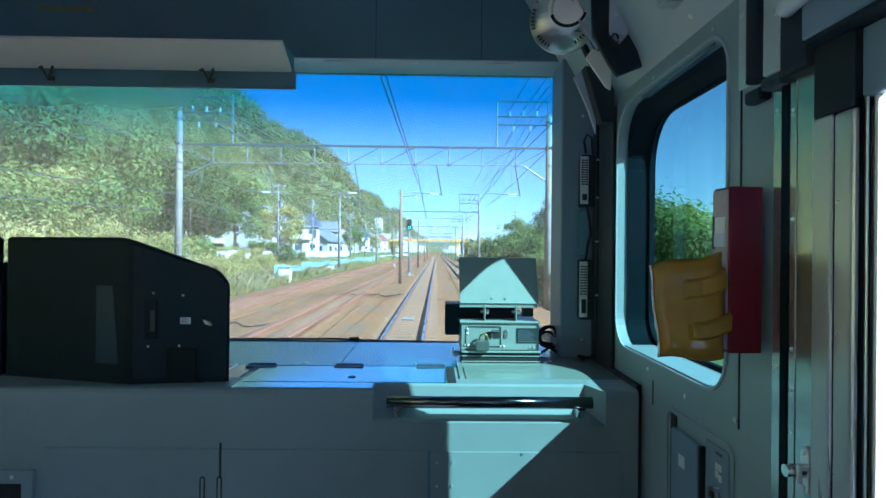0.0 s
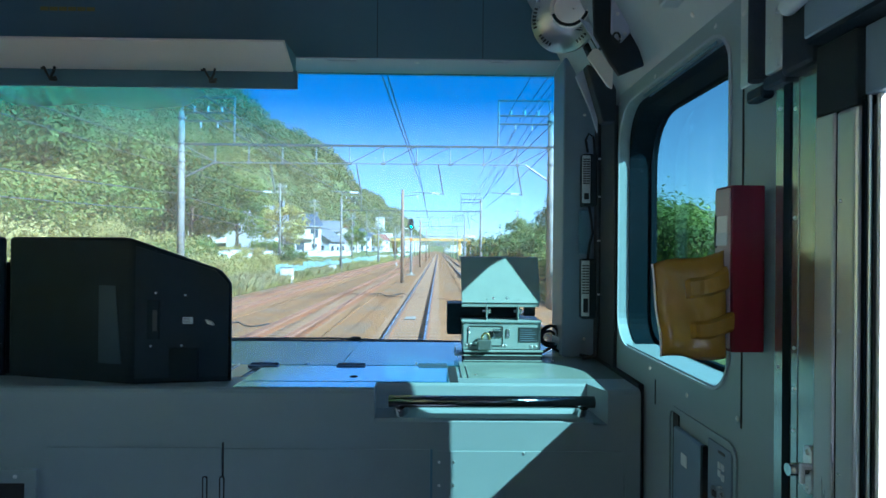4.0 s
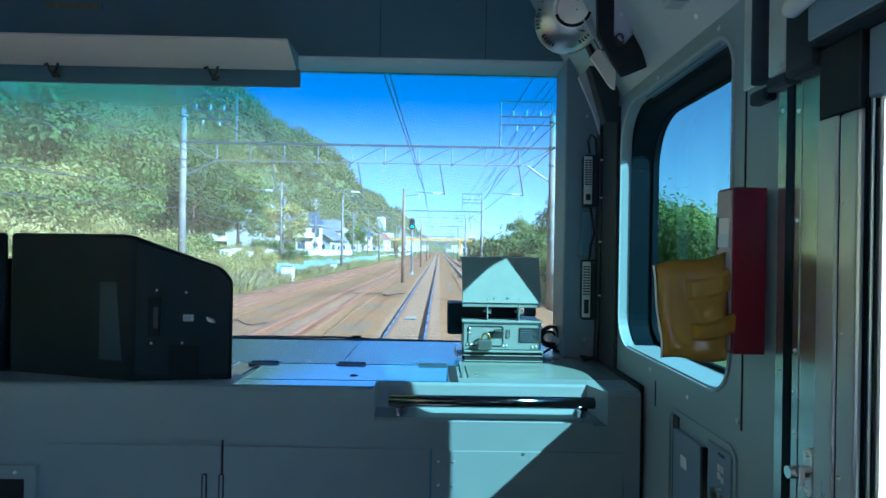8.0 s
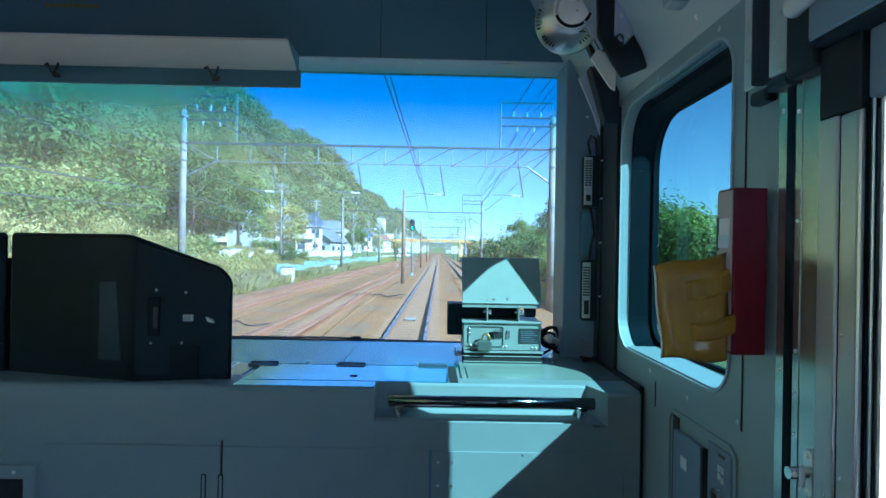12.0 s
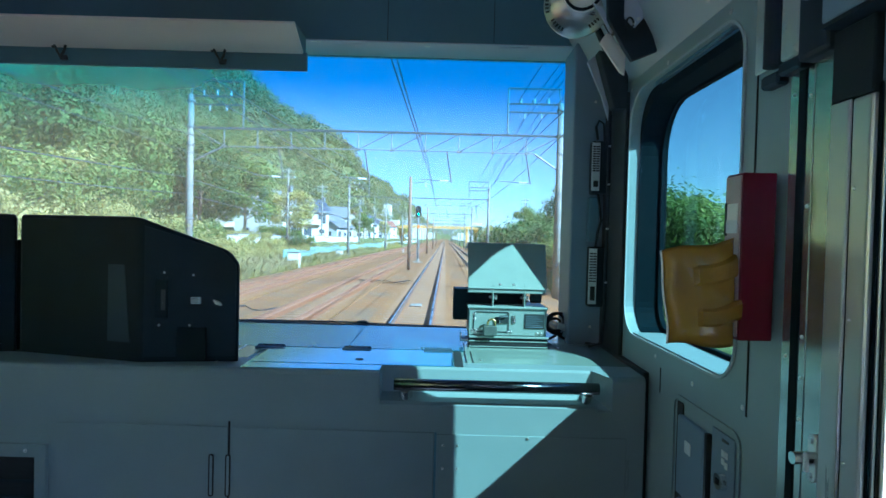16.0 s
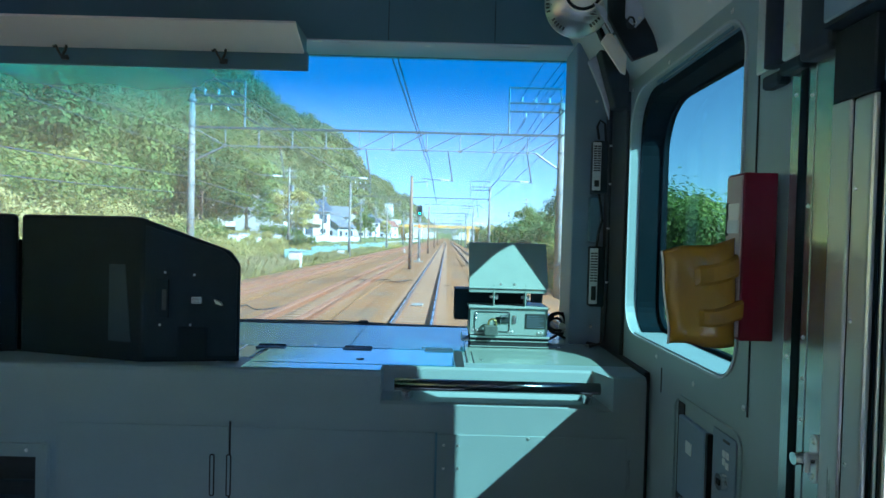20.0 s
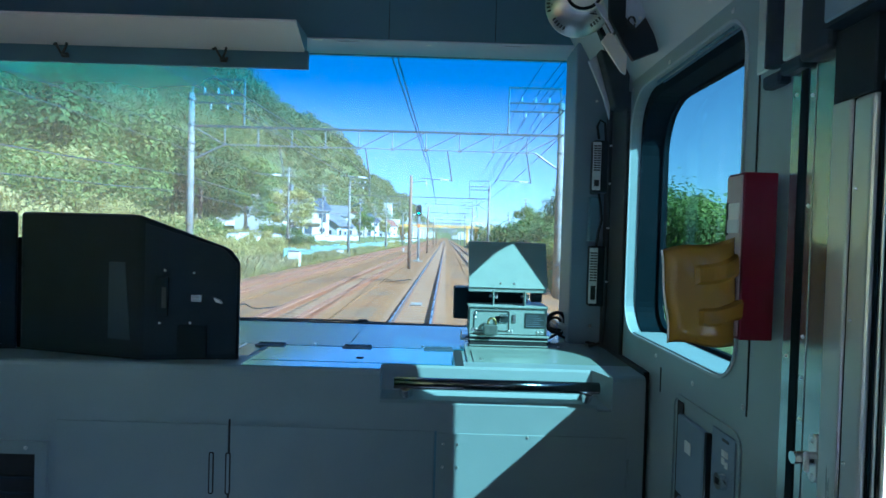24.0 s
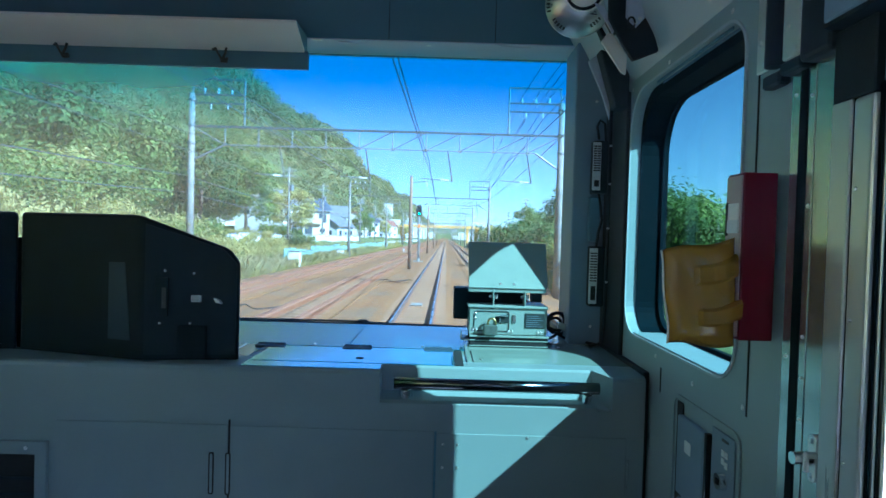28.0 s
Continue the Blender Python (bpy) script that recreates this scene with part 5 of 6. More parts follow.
def gantry():
    g = thing("catenary_gantry", (0, 0, 0), "grey lattice catenary gantry on two round concrete masts", "gantry", "catenary gantries along the line")
    for x in (PXL, PXR):
        m = part("mast", rod((x, 0, -0.7), (x, 0, CHORD + 1.55), 0.19, 0.13, seg=16), M_CONCRETE, g, "round concrete mast", smooth=True)
        for z in (1.2, 3.0, 4.6, BEAM, CHORD, CHORD + 1.2):
            part("band", rod((x, 0, z), (x, 0, z + 0.08), 0.195, seg=16), M_GALV, m)
    part("upper_chord", box(PXL, PXR, -0.05, 0.05, CHORD - 0.05, CHORD + 0.05), M_CHORD, g, "dark steel chord")
    part("lower_chord", box(PXL + 1.6, PXR - 1.2, -0.03, 0.03, BEAM - 0.02, BEAM + 0.02), M_GALV, g)
    n = 11
    xs = [PXL + (PXR - PXL) * i / n for i in range(n + 1)]
    for x in xs[1:-1]:
        up = part("lattice_upright", rod((x, 0, BEAM), (x, 0, CHORD - 0.02), 0.03, seg=6), M_GALV, g)
        part("gusset", box(x - 0.09, x + 0.09, -0.012, 0.012, BEAM - 0.07, BEAM + 0.07), M_GALV, up)
    part("lattice_diagonal", rod((xs[0], 0, CHORD), (xs[1], 0, BEAM), 0.026, seg=6), M_GALV, g)
    part("lattice_diagonal", rod((xs[4], 0, CHORD), (xs[5], 0, BEAM), 0.026, seg=6), M_CHORD, g)
    for a, b in zip(xs[5:-1], xs[6:]):
        part("lattice_diagonal", rod((a, 0, BEAM), (b, 0, CHORD), 0.026, seg=6), M_GALV, g)
    part("knee_brace", rod((PXL, 0, BEAM - 0.8), (PXL + 1.6, 0, BEAM), 0.05, seg=8), M_GALV, g)
    part("knee_brace", rod((PXR, 0, BEAM - 0.8), (PXR - 1.2, 0, BEAM), 0.05, seg=8), M_GALV, g)
    for tx in TRACKS:
        arm = part("drop_arm", rod((tx + 0.9, 0, BEAM), (tx + 1.15, 0, BEAM - 1.45), 0.035, seg=8), M_CHORD, g, "hanging arm")
        part("steady_arm", rod((tx + 1.15, 0, BEAM - 1.4), (tx - 0.3, 0, BEAM - 1.32), 0.022, seg=6), M_GALV, arm)
        part("insulator", insulator((tx + 1.0, 0, BEAM - 1.39), (tx + 0.6, 0, BEAM - 1.37), 0.055), M_INSUL, arm)
    for x0, d in ((PXL, 1), (PXR, -1)):
        fr = part("feeder_frame", rod((x0 + d * 2.5, 0, CHORD), (x0 + d * 2.5, 0, CHORD + 2.25), 0.045, seg=8), M_GALV, g, "upright of the open feeder frame")
        for z in (1.1, 1.5, 2.22):
            part("bar", box(min(x0, x0 + d * 2.5), max(x0, x0 + d * 2.5), -0.04, 0.04, CHORD + z - 0.035, CHORD + z + 0.035), M_CHORD, fr)
        part("hanger", rod((x0, 0, CHORD + 1.5), (x0 + d * 0.1, 0, CHORD + 2.22), 0.035, seg=6), M_GALV, fr)
        for k in (0.6, 1.25, 1.9):
            part("pin_insulator", insulator((x0 + d * k, 0, CHORD + 1.535), (x0 + d * k, 0, CHORD + 1.80), 0.055), M_INSUL, fr)
        for k in (0.9, 1.7):
            part("hanging_insulator", insulator((x0 + d * k, 0, CHORD + 0.8), (x0 + d * k, 0, CHORD + 1.065), 0.05), M_INSUL, fr)
    return g


first = gantry()
GY = [28 + 46 * k for k in range(13)]
first.matrix_basis = pose(0, GY[0], 0)
for y in GY[1:]:
    copy_thing(first, pose(0, y, 0))

# overhead lines
spans = [GY[0] - 46] + GY
for tx in TRACKS:
    ol = thing("overhead_line", (tx, 0, 5), "overhead contact wire hung from a messenger wire", "overhead line", "overhead lines over the tracks")
    part("contact_wire", pipe([(tx + (0.22 if k % 2 else -0.22), y, 5.1) for k, y in enumerate(spans)], 0.013, 5), M_WIRE, ol)
    pts = []
    for a, b in zip(spans, spans[1:]):
        pts += curve_points((tx, a, 6.1), (tx, b, 6.1), 0.62, 10)[:-1]
    part("messenger_wire", pipe(pts, 0.015, 5), M_WIRE, ol)
    for a, b in list(zip(spans, spans[1:]))[:6]:
        for i in range(1, 8):
            u = i / 8
            part("dropper", rod((tx, a + (b - a) * u, 5.11), (tx, a + (b - a) * u, 6.1 - 0.62 * 4 * u * (1 - u)), 0.007, seg=4), M_WIRE, ol)
for x, z, r in ((PXR - 0.6, CHORD + 1.82, 0.02), (PXR - 1.25, CHORD + 1.82, 0.02), (PXR - 1.9, CHORD + 1.82, 0.02), (PXR - 0.9, CHORD + 0.78, 0.02), (PXR - 1.7, CHORD + 0.78, 0.016),
                (PXL + 0.6, CHORD + 1.82, 0.016), (PXL + 1.25, CHORD + 1.82, 0.016), (PXL + 1.9, CHORD + 1.82, 0.016), (PXL - 0.25, 5.0, 0.022), (PXL - 0.25, 4.2, 0.018)):
    fl = thing("feeder_line", (x, 0, z), "long sagging feeder wire strung from mast to mast", "wire", "feeder wires")
    pts = []
    for a, b in zip(spans, spans[1:]):
        pts += curve_points((x, a, z), (x, b, z), 0.5, 8)[:-1]
    part("wire", pipe(pts, r, 5), M_WIRE, fl)

# plain poles between the tracks
def mid_pole(x, y, h, mat, label):
    t = thing("track_pole", (x, y, -0.25), label, "pole", "poles between the tracks")
    part("shaft", rod((x, y, -0.4), (x, y, h), 0.15, 0.11, seg=14), mat, t, smooth=True)
    part("cap", rod((x, y, h), (x, y, h + 0.06), 0.13, 0.10, seg=14), M_GALV, t)
    part("arm", rod((x, y, h - 0.5), (x + 1.3, y, h - 0.35), 0.03, seg=6), M_GALV, t)
    part("insulator", insulator((x + 1.2, y, h - 0.36), (x + 1.2, y, h - 0.75), 0.06), M_INSUL, t)
for y in (47, 93, 139, 185):
    mid_pole(-1.95, y, 7.2, M_WOODPOLE, "brown weathered pole standing between two tracks")

# ---- colour light signal ----
def signal(x, y):
    s = thing("railway_signal", (x, y, -0.25), "tall colour light signal showing green on a grey mast", "railway signal")
    part("mast", rod((x, y, -0.3), (x, y, 4.6), 0.085, seg=14), M_GALV, s, smooth=True)
    part("base", joined(box(x - 0.5, x + 0.5, y - 0.4, y + 0.4, -0.3, -0.12, 0.03), rod((x, y, -0.12), (x, y, 0.15), 0.2, 0.11)), M_CONCRETE, s)
    hd = part("head", prism([(x + u, w) for u, w in rounded(-0.27, 0.27, 4.55, 5.75, 0.26, 6)], "y", y - 0.16, y + 0.05), M_SIGNALBLACK, s, "black signal head")
    for k, z in enumerate((4.85, 5.15, 5.45)):
        part("lens", rod((x, y - 0.17, z), (x, y - 0.162, z), 0.095, seg=18), M_LENS_GREEN if k == 0 else M_SIGNALBLACK, hd, "lit green lens" if k == 0 else "")
        bm = bmesh.new()
        a = [[bm.verts.new((x + 0.115 * math.cos(radians(20 + 14 * i)), yy, z + 0.115 * math.sin(radians(20 + 14 * i)))) for i in range(11)] for yy in (y - 0.16, y - 0.36)]
        for i in range(10):
            bm.faces.new((a[0][i], a[0][i + 1], a[1][i + 1], a[1][i]))
        part("hood", bm, M_SIGNALBLACK, hd)
    part("marker", prism([(x - 0.14, 3.35), (x + 0.14, 3.35), (x + 0.14, 3.65), (x, 3.78), (x - 0.14, 3.65)], "y", y - 0.12, y - 0.09), M_ORANGE, s, "orange marker plate")
    part("ladder", joined(rod((x - 0.15, y + 0.25, -0.2), (x - 0.15, y + 0.12, 4.6), 0.018, seg=6), rod((x + 0.15, y + 0.25, -0.2), (x + 0.15, y + 0.12, 4.6), 0.018, seg=6),
                          *[rod((x - 0.15, y + 0.24 - 0.11 * i / 13, 0.1 + i * 0.33), (x + 0.15, y + 0.24 - 0.11 * i / 13, 0.1 + i * 0.33), 0.012, seg=5) for i in range(13)]), M_GALV, s)
signal(-1.95, 62)

# ---- lineside poles, fence, houses ----
def utility_pole(x, y, h):
    z = ground_z(x, y)
    t = thing("utility_pole", (x, y, z), "grey concrete utility pole with cross arms", "utility pole", "utility poles on the bank")
    part("shaft", rod((x, y, z - 0.5), (x, y, z + h), 0.17, 0.11, seg=12), M_CONCRETE, t, smooth=True)
    for k, dz in enumerate((0.5, 1.2)):
        c = part("cross_arm", box(x - 0.85, x + 0.85, y - 0.05, y + 0.05, z + h - dz - 0.05, z + h - dz + 0.05), M_GALV, t)
        for s in (-0.75, -0.3, 0.3, 0.75):
            part("pin", insulator((x + s, y, z + h - dz + 0.05), (x + s, y, z + h - dz + 0.28), 0.05), M_INSUL, c)
    part("transformer", rod((x + 0.35, y, z + h - 3.0), (x + 0.35, y, z + h - 2.2), 0.24, seg=14), M_GALV, t, "grey transformer can")
for x, y, h in ((-19, 74, 10), (-21, 104, 10), (-19, 136, 10), (-20, 172, 10), (-21, 215, 10), (17, 120, 10), (19, 170, 10)):
    utility_pole(x, y, h)


def house(x, y, w, d, h, turn, wall, roof, storeys, label):
    """w across, d deep, h to the eaves; gable along its own x."""
    z = ground_z(x, y) - 0.3
    t = thing("house", (0, 0, 0), label, "house", "houses along the line")
    ridge = h + 0.32 * d
    prof = [(-d / 2, 0), (d / 2, 0), (d / 2, h), (0, ridge - 0.12), (-d / 2, h)]
    part("wall", prism(prof, "x", -w / 2, w / 2), wall, t)
    for s in (-1, 1):
        e0, e1 = s * (d / 2 + 0.5), h - 0.5 * 0.64
        part("roof", prism([(0, ridge), (e0, e1), (e0, e1 + 0.16), (0, ridge + 0.18)], "x", -w / 2 - 0.45, w / 2 + 0.45), roof, t, "tiled roof slope")
        part("gutter", rod((-w / 2 - 0.45, e0, e1 + 0.02), (w / 2 + 0.45, e0, e1 + 0.02), 0.07, seg=8), M_GALV, t)
    part("ridge_cap", box(-w / 2 - 0.45, w / 2 + 0.45, -0.14, 0.14, ridge + 0.1, ridge + 0.26, 0.04), roof, t)
    rnd = random.Random(int(x * 7 + y * 13))
    for k in range(storeys):
        zz = 0.9 + k * 2.75
        for sy in (-1, 1):
            n = max(2, int(w / 2.8))
            for i in range(n):
                cx = -w / 2 + w * (i + 0.5) / n
                ww, hh = rnd.choice(((0.8, 1.2), (0.85, 1.9), (0.6, 0.9)))
                ww = min(ww, w / n / 2 - 0.2)
                zb = zz if hh < 1.5 else zz - 0.75
                fr = part("window", ring(rect(cx - ww, cx + ww, zb, zb + hh), rect(cx - ww + 0.07, cx + ww - 0.07, zb + 0.07, zb + hh - 0.07), "y", sy * d / 2, sy * (d / 2 + 0.07)), M_WINFRAME, t)
                part("pane", box(cx - ww + 0.06, cx + ww - 0.06, min(sy * (d / 2 + 0.005), sy * (d / 2 + 0.03)), max(sy * (d / 2 + 0.005), sy * (d / 2 + 0.03)), zb + 0.06, zb + hh - 0.06), M_WINPANE, fr)
                part("sill", box(cx - ww - 0.08, cx + ww + 0.08, min(sy * d / 2, sy * (d / 2 + 0.14)), max(sy * d / 2, sy * (d / 2 + 0.14)), zb - 0.07, zb), M_FENCE, fr)
        for sx in (-1, 1):
            for cy in ((-d / 4, d / 4) if d > 6 else (0,)):
                ww, hh = rnd.choice(((0.7, 1.1), (0.5, 0.9), (0.8, 1.3)))
                fr = part("window", ring(rect(cy - ww, cy + ww, zz, zz + hh), rect(cy - ww + 0.07, cy + ww - 0.07, zz + 0.07, zz + hh - 0.07), "x", sx * w / 2, sx * (w / 2 + 0.07)), M_WINFRAME, t)
                part("pane", box(min(sx * (w / 2 + 0.005), sx * (w / 2 + 0.03)), max(sx * (w / 2 + 0.005), sx * (w / 2 + 0.03)), cy - ww + 0.06, cy + ww - 0.06, zz + 0.06, zz + hh - 0.06), M_WINPANE, fr)
    if storeys > 1:
        bal = part("balcony", box(-w * 0.3, w * 0.3, -d / 2 - 1.0, -d / 2 - 0.02, 2.7, 2.82), wall, t)
        part("parapet", box(-w * 0.3, w * 0.3, -d / 2 - 1.0, -d / 2 - 0.9, 2.82, 3.75), wall, bal)
        for s in (-1, 1):
            part("parapet_end", box(s * w * 0.3 - 0.05, s * w * 0.3 + 0.05, -d / 2 - 0.9, -d / 2 - 0.02, 2.82, 3.75), wall, bal)
    t.matrix_basis = pose(x, y, z, 0, 0, turn)
    return t


W0, W1, W2 = M_WALLS
R0, R1, R2 = M_ROOFS
HOUSES = [(-28, 97, 9, 8, 5.6, 82, W0, R1, 2, "white two-storey house with a grey roof above the wall"), (-42, 104, 10, 8, 5.6, 30, W1, R2, 2, "cream house with a brown roof on the slope"),
          (-29, 122, 9, 7, 5.6, 35, W1, R0, 2, "cream two-storey house with a blue slate roof"), (-27, 141, 11, 8, 3.2, 80, W2, R1, 1, "low grey house with a grey roof"),
          (-31, 160, 9, 8, 5.6, 20, W0, R1, 2, "white two-storey house with a grey roof"), (-28, 186, 10, 8, 5.6, 95, W1, R2, 2, "cream two-storey house with a brown roof"),
          (-46, 140, 10, 8, 5.6, 20, W2, R1, 2, "grey two-storey house on the slope"), (-30, 214, 11, 8, 5.6, 60, W0, R0, 2, "white two-storey house with a blue slate roof"),
          (-27, 244, 10, 8, 5.6, 85, W2, R1, 2, "grey two-storey house with a grey roof"), (-48, 190, 10, 8, 5.6, 10, W0, R2, 2, "white house with a brown roof on the slope"),
          (-30, 285, 12, 8, 5.6, 40, W0, R2, 2, "white house with a brown roof"), (-29, 330, 12, 9, 5.6, 90, W1, R1, 2, "cream house with a grey roof"),
          (-27, 380, 14, 9, 5.6, 70, W0, R1, 2, "white house with a grey roof"), (-30, 430, 14, 10, 8.2, 90, W2, R1, 3, "grey three-storey house with flat walls"),
          (35, 82, 9, 8, 5.6, 80, W0, R1, 2, "white two-storey house behind the hedge"),
          (26, 150, 10, 8, 5.6, 95, W2, R0, 2, "grey two-storey house beyond the hedge"), (23, 178, 10, 8, 5.6, 90, W0, R1, 2, "white two-storey house beyond the hedge"),
          (24, 215, 11, 8, 5.6, 85, W1, R1, 2, "cream house beyond the hedge"), (22, 262, 12, 8, 5.6, 92, W0, R0, 2, "white house with a blue slate roof"),
          (25, 320, 13, 9, 8.2, 90, W0, R1, 3, "white three-storey house with flat walls"), (23, 390, 14, 10, 8.2, 90, W2, R1, 3, "grey three-storey house with flat walls")]
for hs in HOUSES:
    house(*hs)

# white fence along the foot of the bank
fence = thing("white_fence", (-15.2, 110, 0), "long white railing fence along the foot of the bank", "fence")
post_mesh = to_mesh("fence_post", box(-0.06, 0.06, -0.06, 0.06, 0, 1.1, 0.01), M_FENCE)
fy = [146 + 2.5 * k for k in range(80)]
for y in fy:
    z = ground_z(-15.2, y)
    shared("post", post_mesh, fence, pose(0, y - 110, z))
for dz in (0.25, 0.6, 0.98):
    part("fence_rail", joined(*[rod((-15.2, a, ground_z(-15.2, a) + dz), (-15.2, a + 2.5, ground_z(-15.2, a + 2.5) + dz), 0.055, seg=6) for a in fy[:-1]]), M_FENCE, fence)
# teal panel fence and the white wall behind it
tf = thing("teal_fence", (-13.4, 100, 0), "faded teal sheet fence along the foot of the bank", "fence")
tpanel = to_mesh("panel", box(-0.03, 0.03, -0.98, 0.98, 0.08, 1.5, 0.01), M_TEAL)
tpost = to_mesh("fence_post", box(-0.05, 0.05, -0.05, 0.05, -0.2, 1.62, 0.01), M_GALV)
for k in range(44):
    y = 53 + 2.1 * k
    shared("panel", tpanel, tf, pose(0, y - 100, ground_z(-13.4, y), 0, 0.6 * math.sin(k * 2.3), 0.5 * math.sin(k * 3.7)))
    shared("post", tpost, tf, pose(0, y - 98.95, ground_z(-13.4, y)))
rw = thing("retaining_wall", (-20.5, 84, 0), "low white retaining wall along the top of the slope", "wall")
wpanel = to_mesh("panel", box(-0.12, 0.12, -1.985, 1.985, -0.8, 0.95, 0.015), M_FENCE)
wcap = to_mesh("coping", box(-0.18, 0.18, -1.985, 1.985, 0.951, 1.05, 0.015), M_CONCRETE)
for k in range(26):
    y = 42 + 4.0 * k
    shared("panel", wpanel, rw, pose(0, y - 84, ground_z(-20.5, y)))
    shared("coping", wcap, rw, pose(0, y - 84, ground_z(-20.5, y)))
# right side panel fence
pf = thing("panel_fence", (8.2, 100, 0), "low pale concrete panel fence beside the track", "fence")
panel_mesh = to_mesh("panel", box(-0.04, 0.04, -1.17, 1.17, 0.05, 1.25, 0.01), M_CONCRETE)
ppost = to_mesh("fence_post", box(-0.08, 0.08, -0.08, 0.08, 0, 1.4, 0.01), M_CONCRETE)
for k in range(60):
    y = 58 + 2.5 * k
    shared("panel", panel_mesh, pf, pose(0, y - 100, -0.62, 0, 0, 0.4 * math.sin(k * 3.1)))
    shared("post", ppost, pf, pose(0, y - 98.75, -0.62))

# ---- footbridge far down the line ----
fb = thing("footbridge", (-2, 250, 0), "ochre painted steel footbridge over the tracks", "footbridge")
part("girder", box(-17, 13, 248.6, 249.0, 6.4, 7.5, 0.03), M_BRIDGE, fb)
part("girder", box(-17, 13, 251.4, 251.8, 6.4, 7.5, 0.03), M_BRIDGE, fb)
part("deck", box(-17, 13, 249.0, 251.4, 6.7, 6.9), M_CONCRETE, fb)
for x in (-14.5, 10):
    part("pier", box(x - 0.5, x + 0.5, 249.2, 251.2, -0.7, 6.4, 0.05), M_BRIDGE, fb)
for y in (248.7, 251.7):
    rl = part("railing", box(-17, 13, y - 0.04, y + 0.04, 8.45, 8.55), M_GALV, fb, "grey railing")
    part("bars", joined(*[box(-17 + 0.3 * k - 0.02, -17 + 0.3 * k + 0.02, y - 0.02, y + 0.02, 7.5, 8.45) for k in range(101)]), M_GALV, rl, kind="stuff")
for s, x in ((1, 13), (-1, -17)):
    part("stair", prism([(248, 6.9), (248, 6.3), (261, -0.6), (261, 0.0)], "x", min(x, x + s * 1.8), max(x, x + s * 1.8)), M_BRIDGE, fb, "ochre stair flight")

# far town as joined blocks
rnd = random.Random(5)
blocks = []
for k in range(150):
    y = rnd.uniform(450, 1300)
    x = rnd.choice((-1, 1)) * rnd.uniform(22, 30 + (y - 300) * 0.30) + (0 if rnd.random() < 0.8 else rnd.uniform(-10, 10))
    w, d, h = rnd.uniform(8, 16), rnd.uniform(8, 14), rnd.choice((6, 6, 7, 9, 12, 18))
    z = ground_z(x, y)
    if z > 18 or abs(x) < 18:
        continue
    blocks.append(prism([(x - w / 2, z - 1), (x + w / 2, z - 1), (x + w / 2, z + h), (x, z + h + (2 if h < 9 else 0.4)), (x - w / 2, z + h)], "y", y, y + d))
solid("far_town", joined(*blocks), M_WALLS[0], "pale roofs and walls of a distant town", "town", "stuff")

# ---- plants ----
def leaf_cloud(rng, centres, radii, count, size, squash=0.8, shell=0.55, ruffle=0.3, width=0.55):
    """Leaves as small folded quads scattered through overlapping lumps."""
    c, r = np.asarray(centres, float), np.asarray(radii, float)
    pick = rng.integers(0, len(c), count)
    dirs = rng.normal(size=(count, 3))
    dirs /= np.linalg.norm(dirs, axis=1)[:, None]
    dist = r[pick] * (shell + (1 - shell) * rng.random(count)) * (1 + 0.18 * rng.normal(size=count))
    p = c[pick] + dirs * dist[:, None] * (1, 1, squash)
    nrm = dirs + rng.normal(size=(count, 3)) * ruffle + (0, 0, 0.4)
    nrm /= np.linalg.norm(nrm, axis=1)[:, None]
    a = np.cross(nrm, rng.normal(size=(count, 3)))
    a /= np.linalg.norm(a, axis=1)[:, None]
    b = np.cross(nrm, a)
    s = (size * (0.6 + 0.8 * rng.random(count)))[:, None]
    v = np.stack([p - a * s, p - b * s * width + nrm * s * 0.15, p + a * s, p + b * s * width + nrm * s * 0.12], 1).reshape(-1, 3)
    f = np.arange(count * 4).reshape(-1, 4)
    return v, f


rng = np.random.default_rng(11)
def tree_model(h, spread, mat, leaves, size):
    t = thing("tree", (0, 0, 0), "leafy tree with an uneven crown on the bank", "tree", "trees on the banks")
    pts = [(0, 0, -0.4), (0.05, 0.03, h * 0.25), (-0.06, 0.08, h * 0.5), (0.05, 0.0, h * 0.8)]
    part("trunk", joined(*[rod(p, q, h * 0.026 * (1 - i * 0.25), h * 0.026 * (0.75 - i * 0.25), seg=8) for i, (p, q) in enumerate(zip(pts, pts[1:]))]), M_BARK, t)
    cs, rs = [], []
    for k in range(9):
        a = k * 2.4 + rng.random()
        rr, zz = spread * (0.35 + 0.5 * rng.random()), h * (0.42 + 0.06 * k)
        e = (rr * math.cos(a), rr * math.sin(a), zz)
        part("limb", rod((0, 0, zz * 0.72), e, h * 0.009, h * 0.003, seg=6), M_BARK, t)
        cs.append(e)
        rs.append(spread * (0.32 + 0.25 * rng.random()))
    cs.append((0, 0, h * 0.92))
    rs.append(spread * 0.42)
    v, f = leaf_cloud(rng, cs, rs, leaves, size)
    o = new("crown", mesh_from("crown", v, f, mat))
    o.parent = t
    return t


def bush_model(w, h, mat, leaves, size, label):
    t = thing("bush", (0, 0, 0), label, "bush", "bushes on the banks")
    cs = [(w * (rng.random() - 0.5), w * (rng.random() - 0.5), h * (0.25 + 0.5 * rng.random())) for _ in range(8)]
    rs = [w * (0.22 + 0.16 * rng.random()) for _ in cs]
    v, f = leaf_cloud(rng, cs, rs, leaves, size, h / w, 0.4)
    o = new("foliage", mesh_from("foliage", v, f, mat))
    o.parent = t
    part("stem", joined(*[rod((0, 0, -0.3), c, 0.05, 0.015, seg=5) for c in cs]), M_BARK, t)
    return t


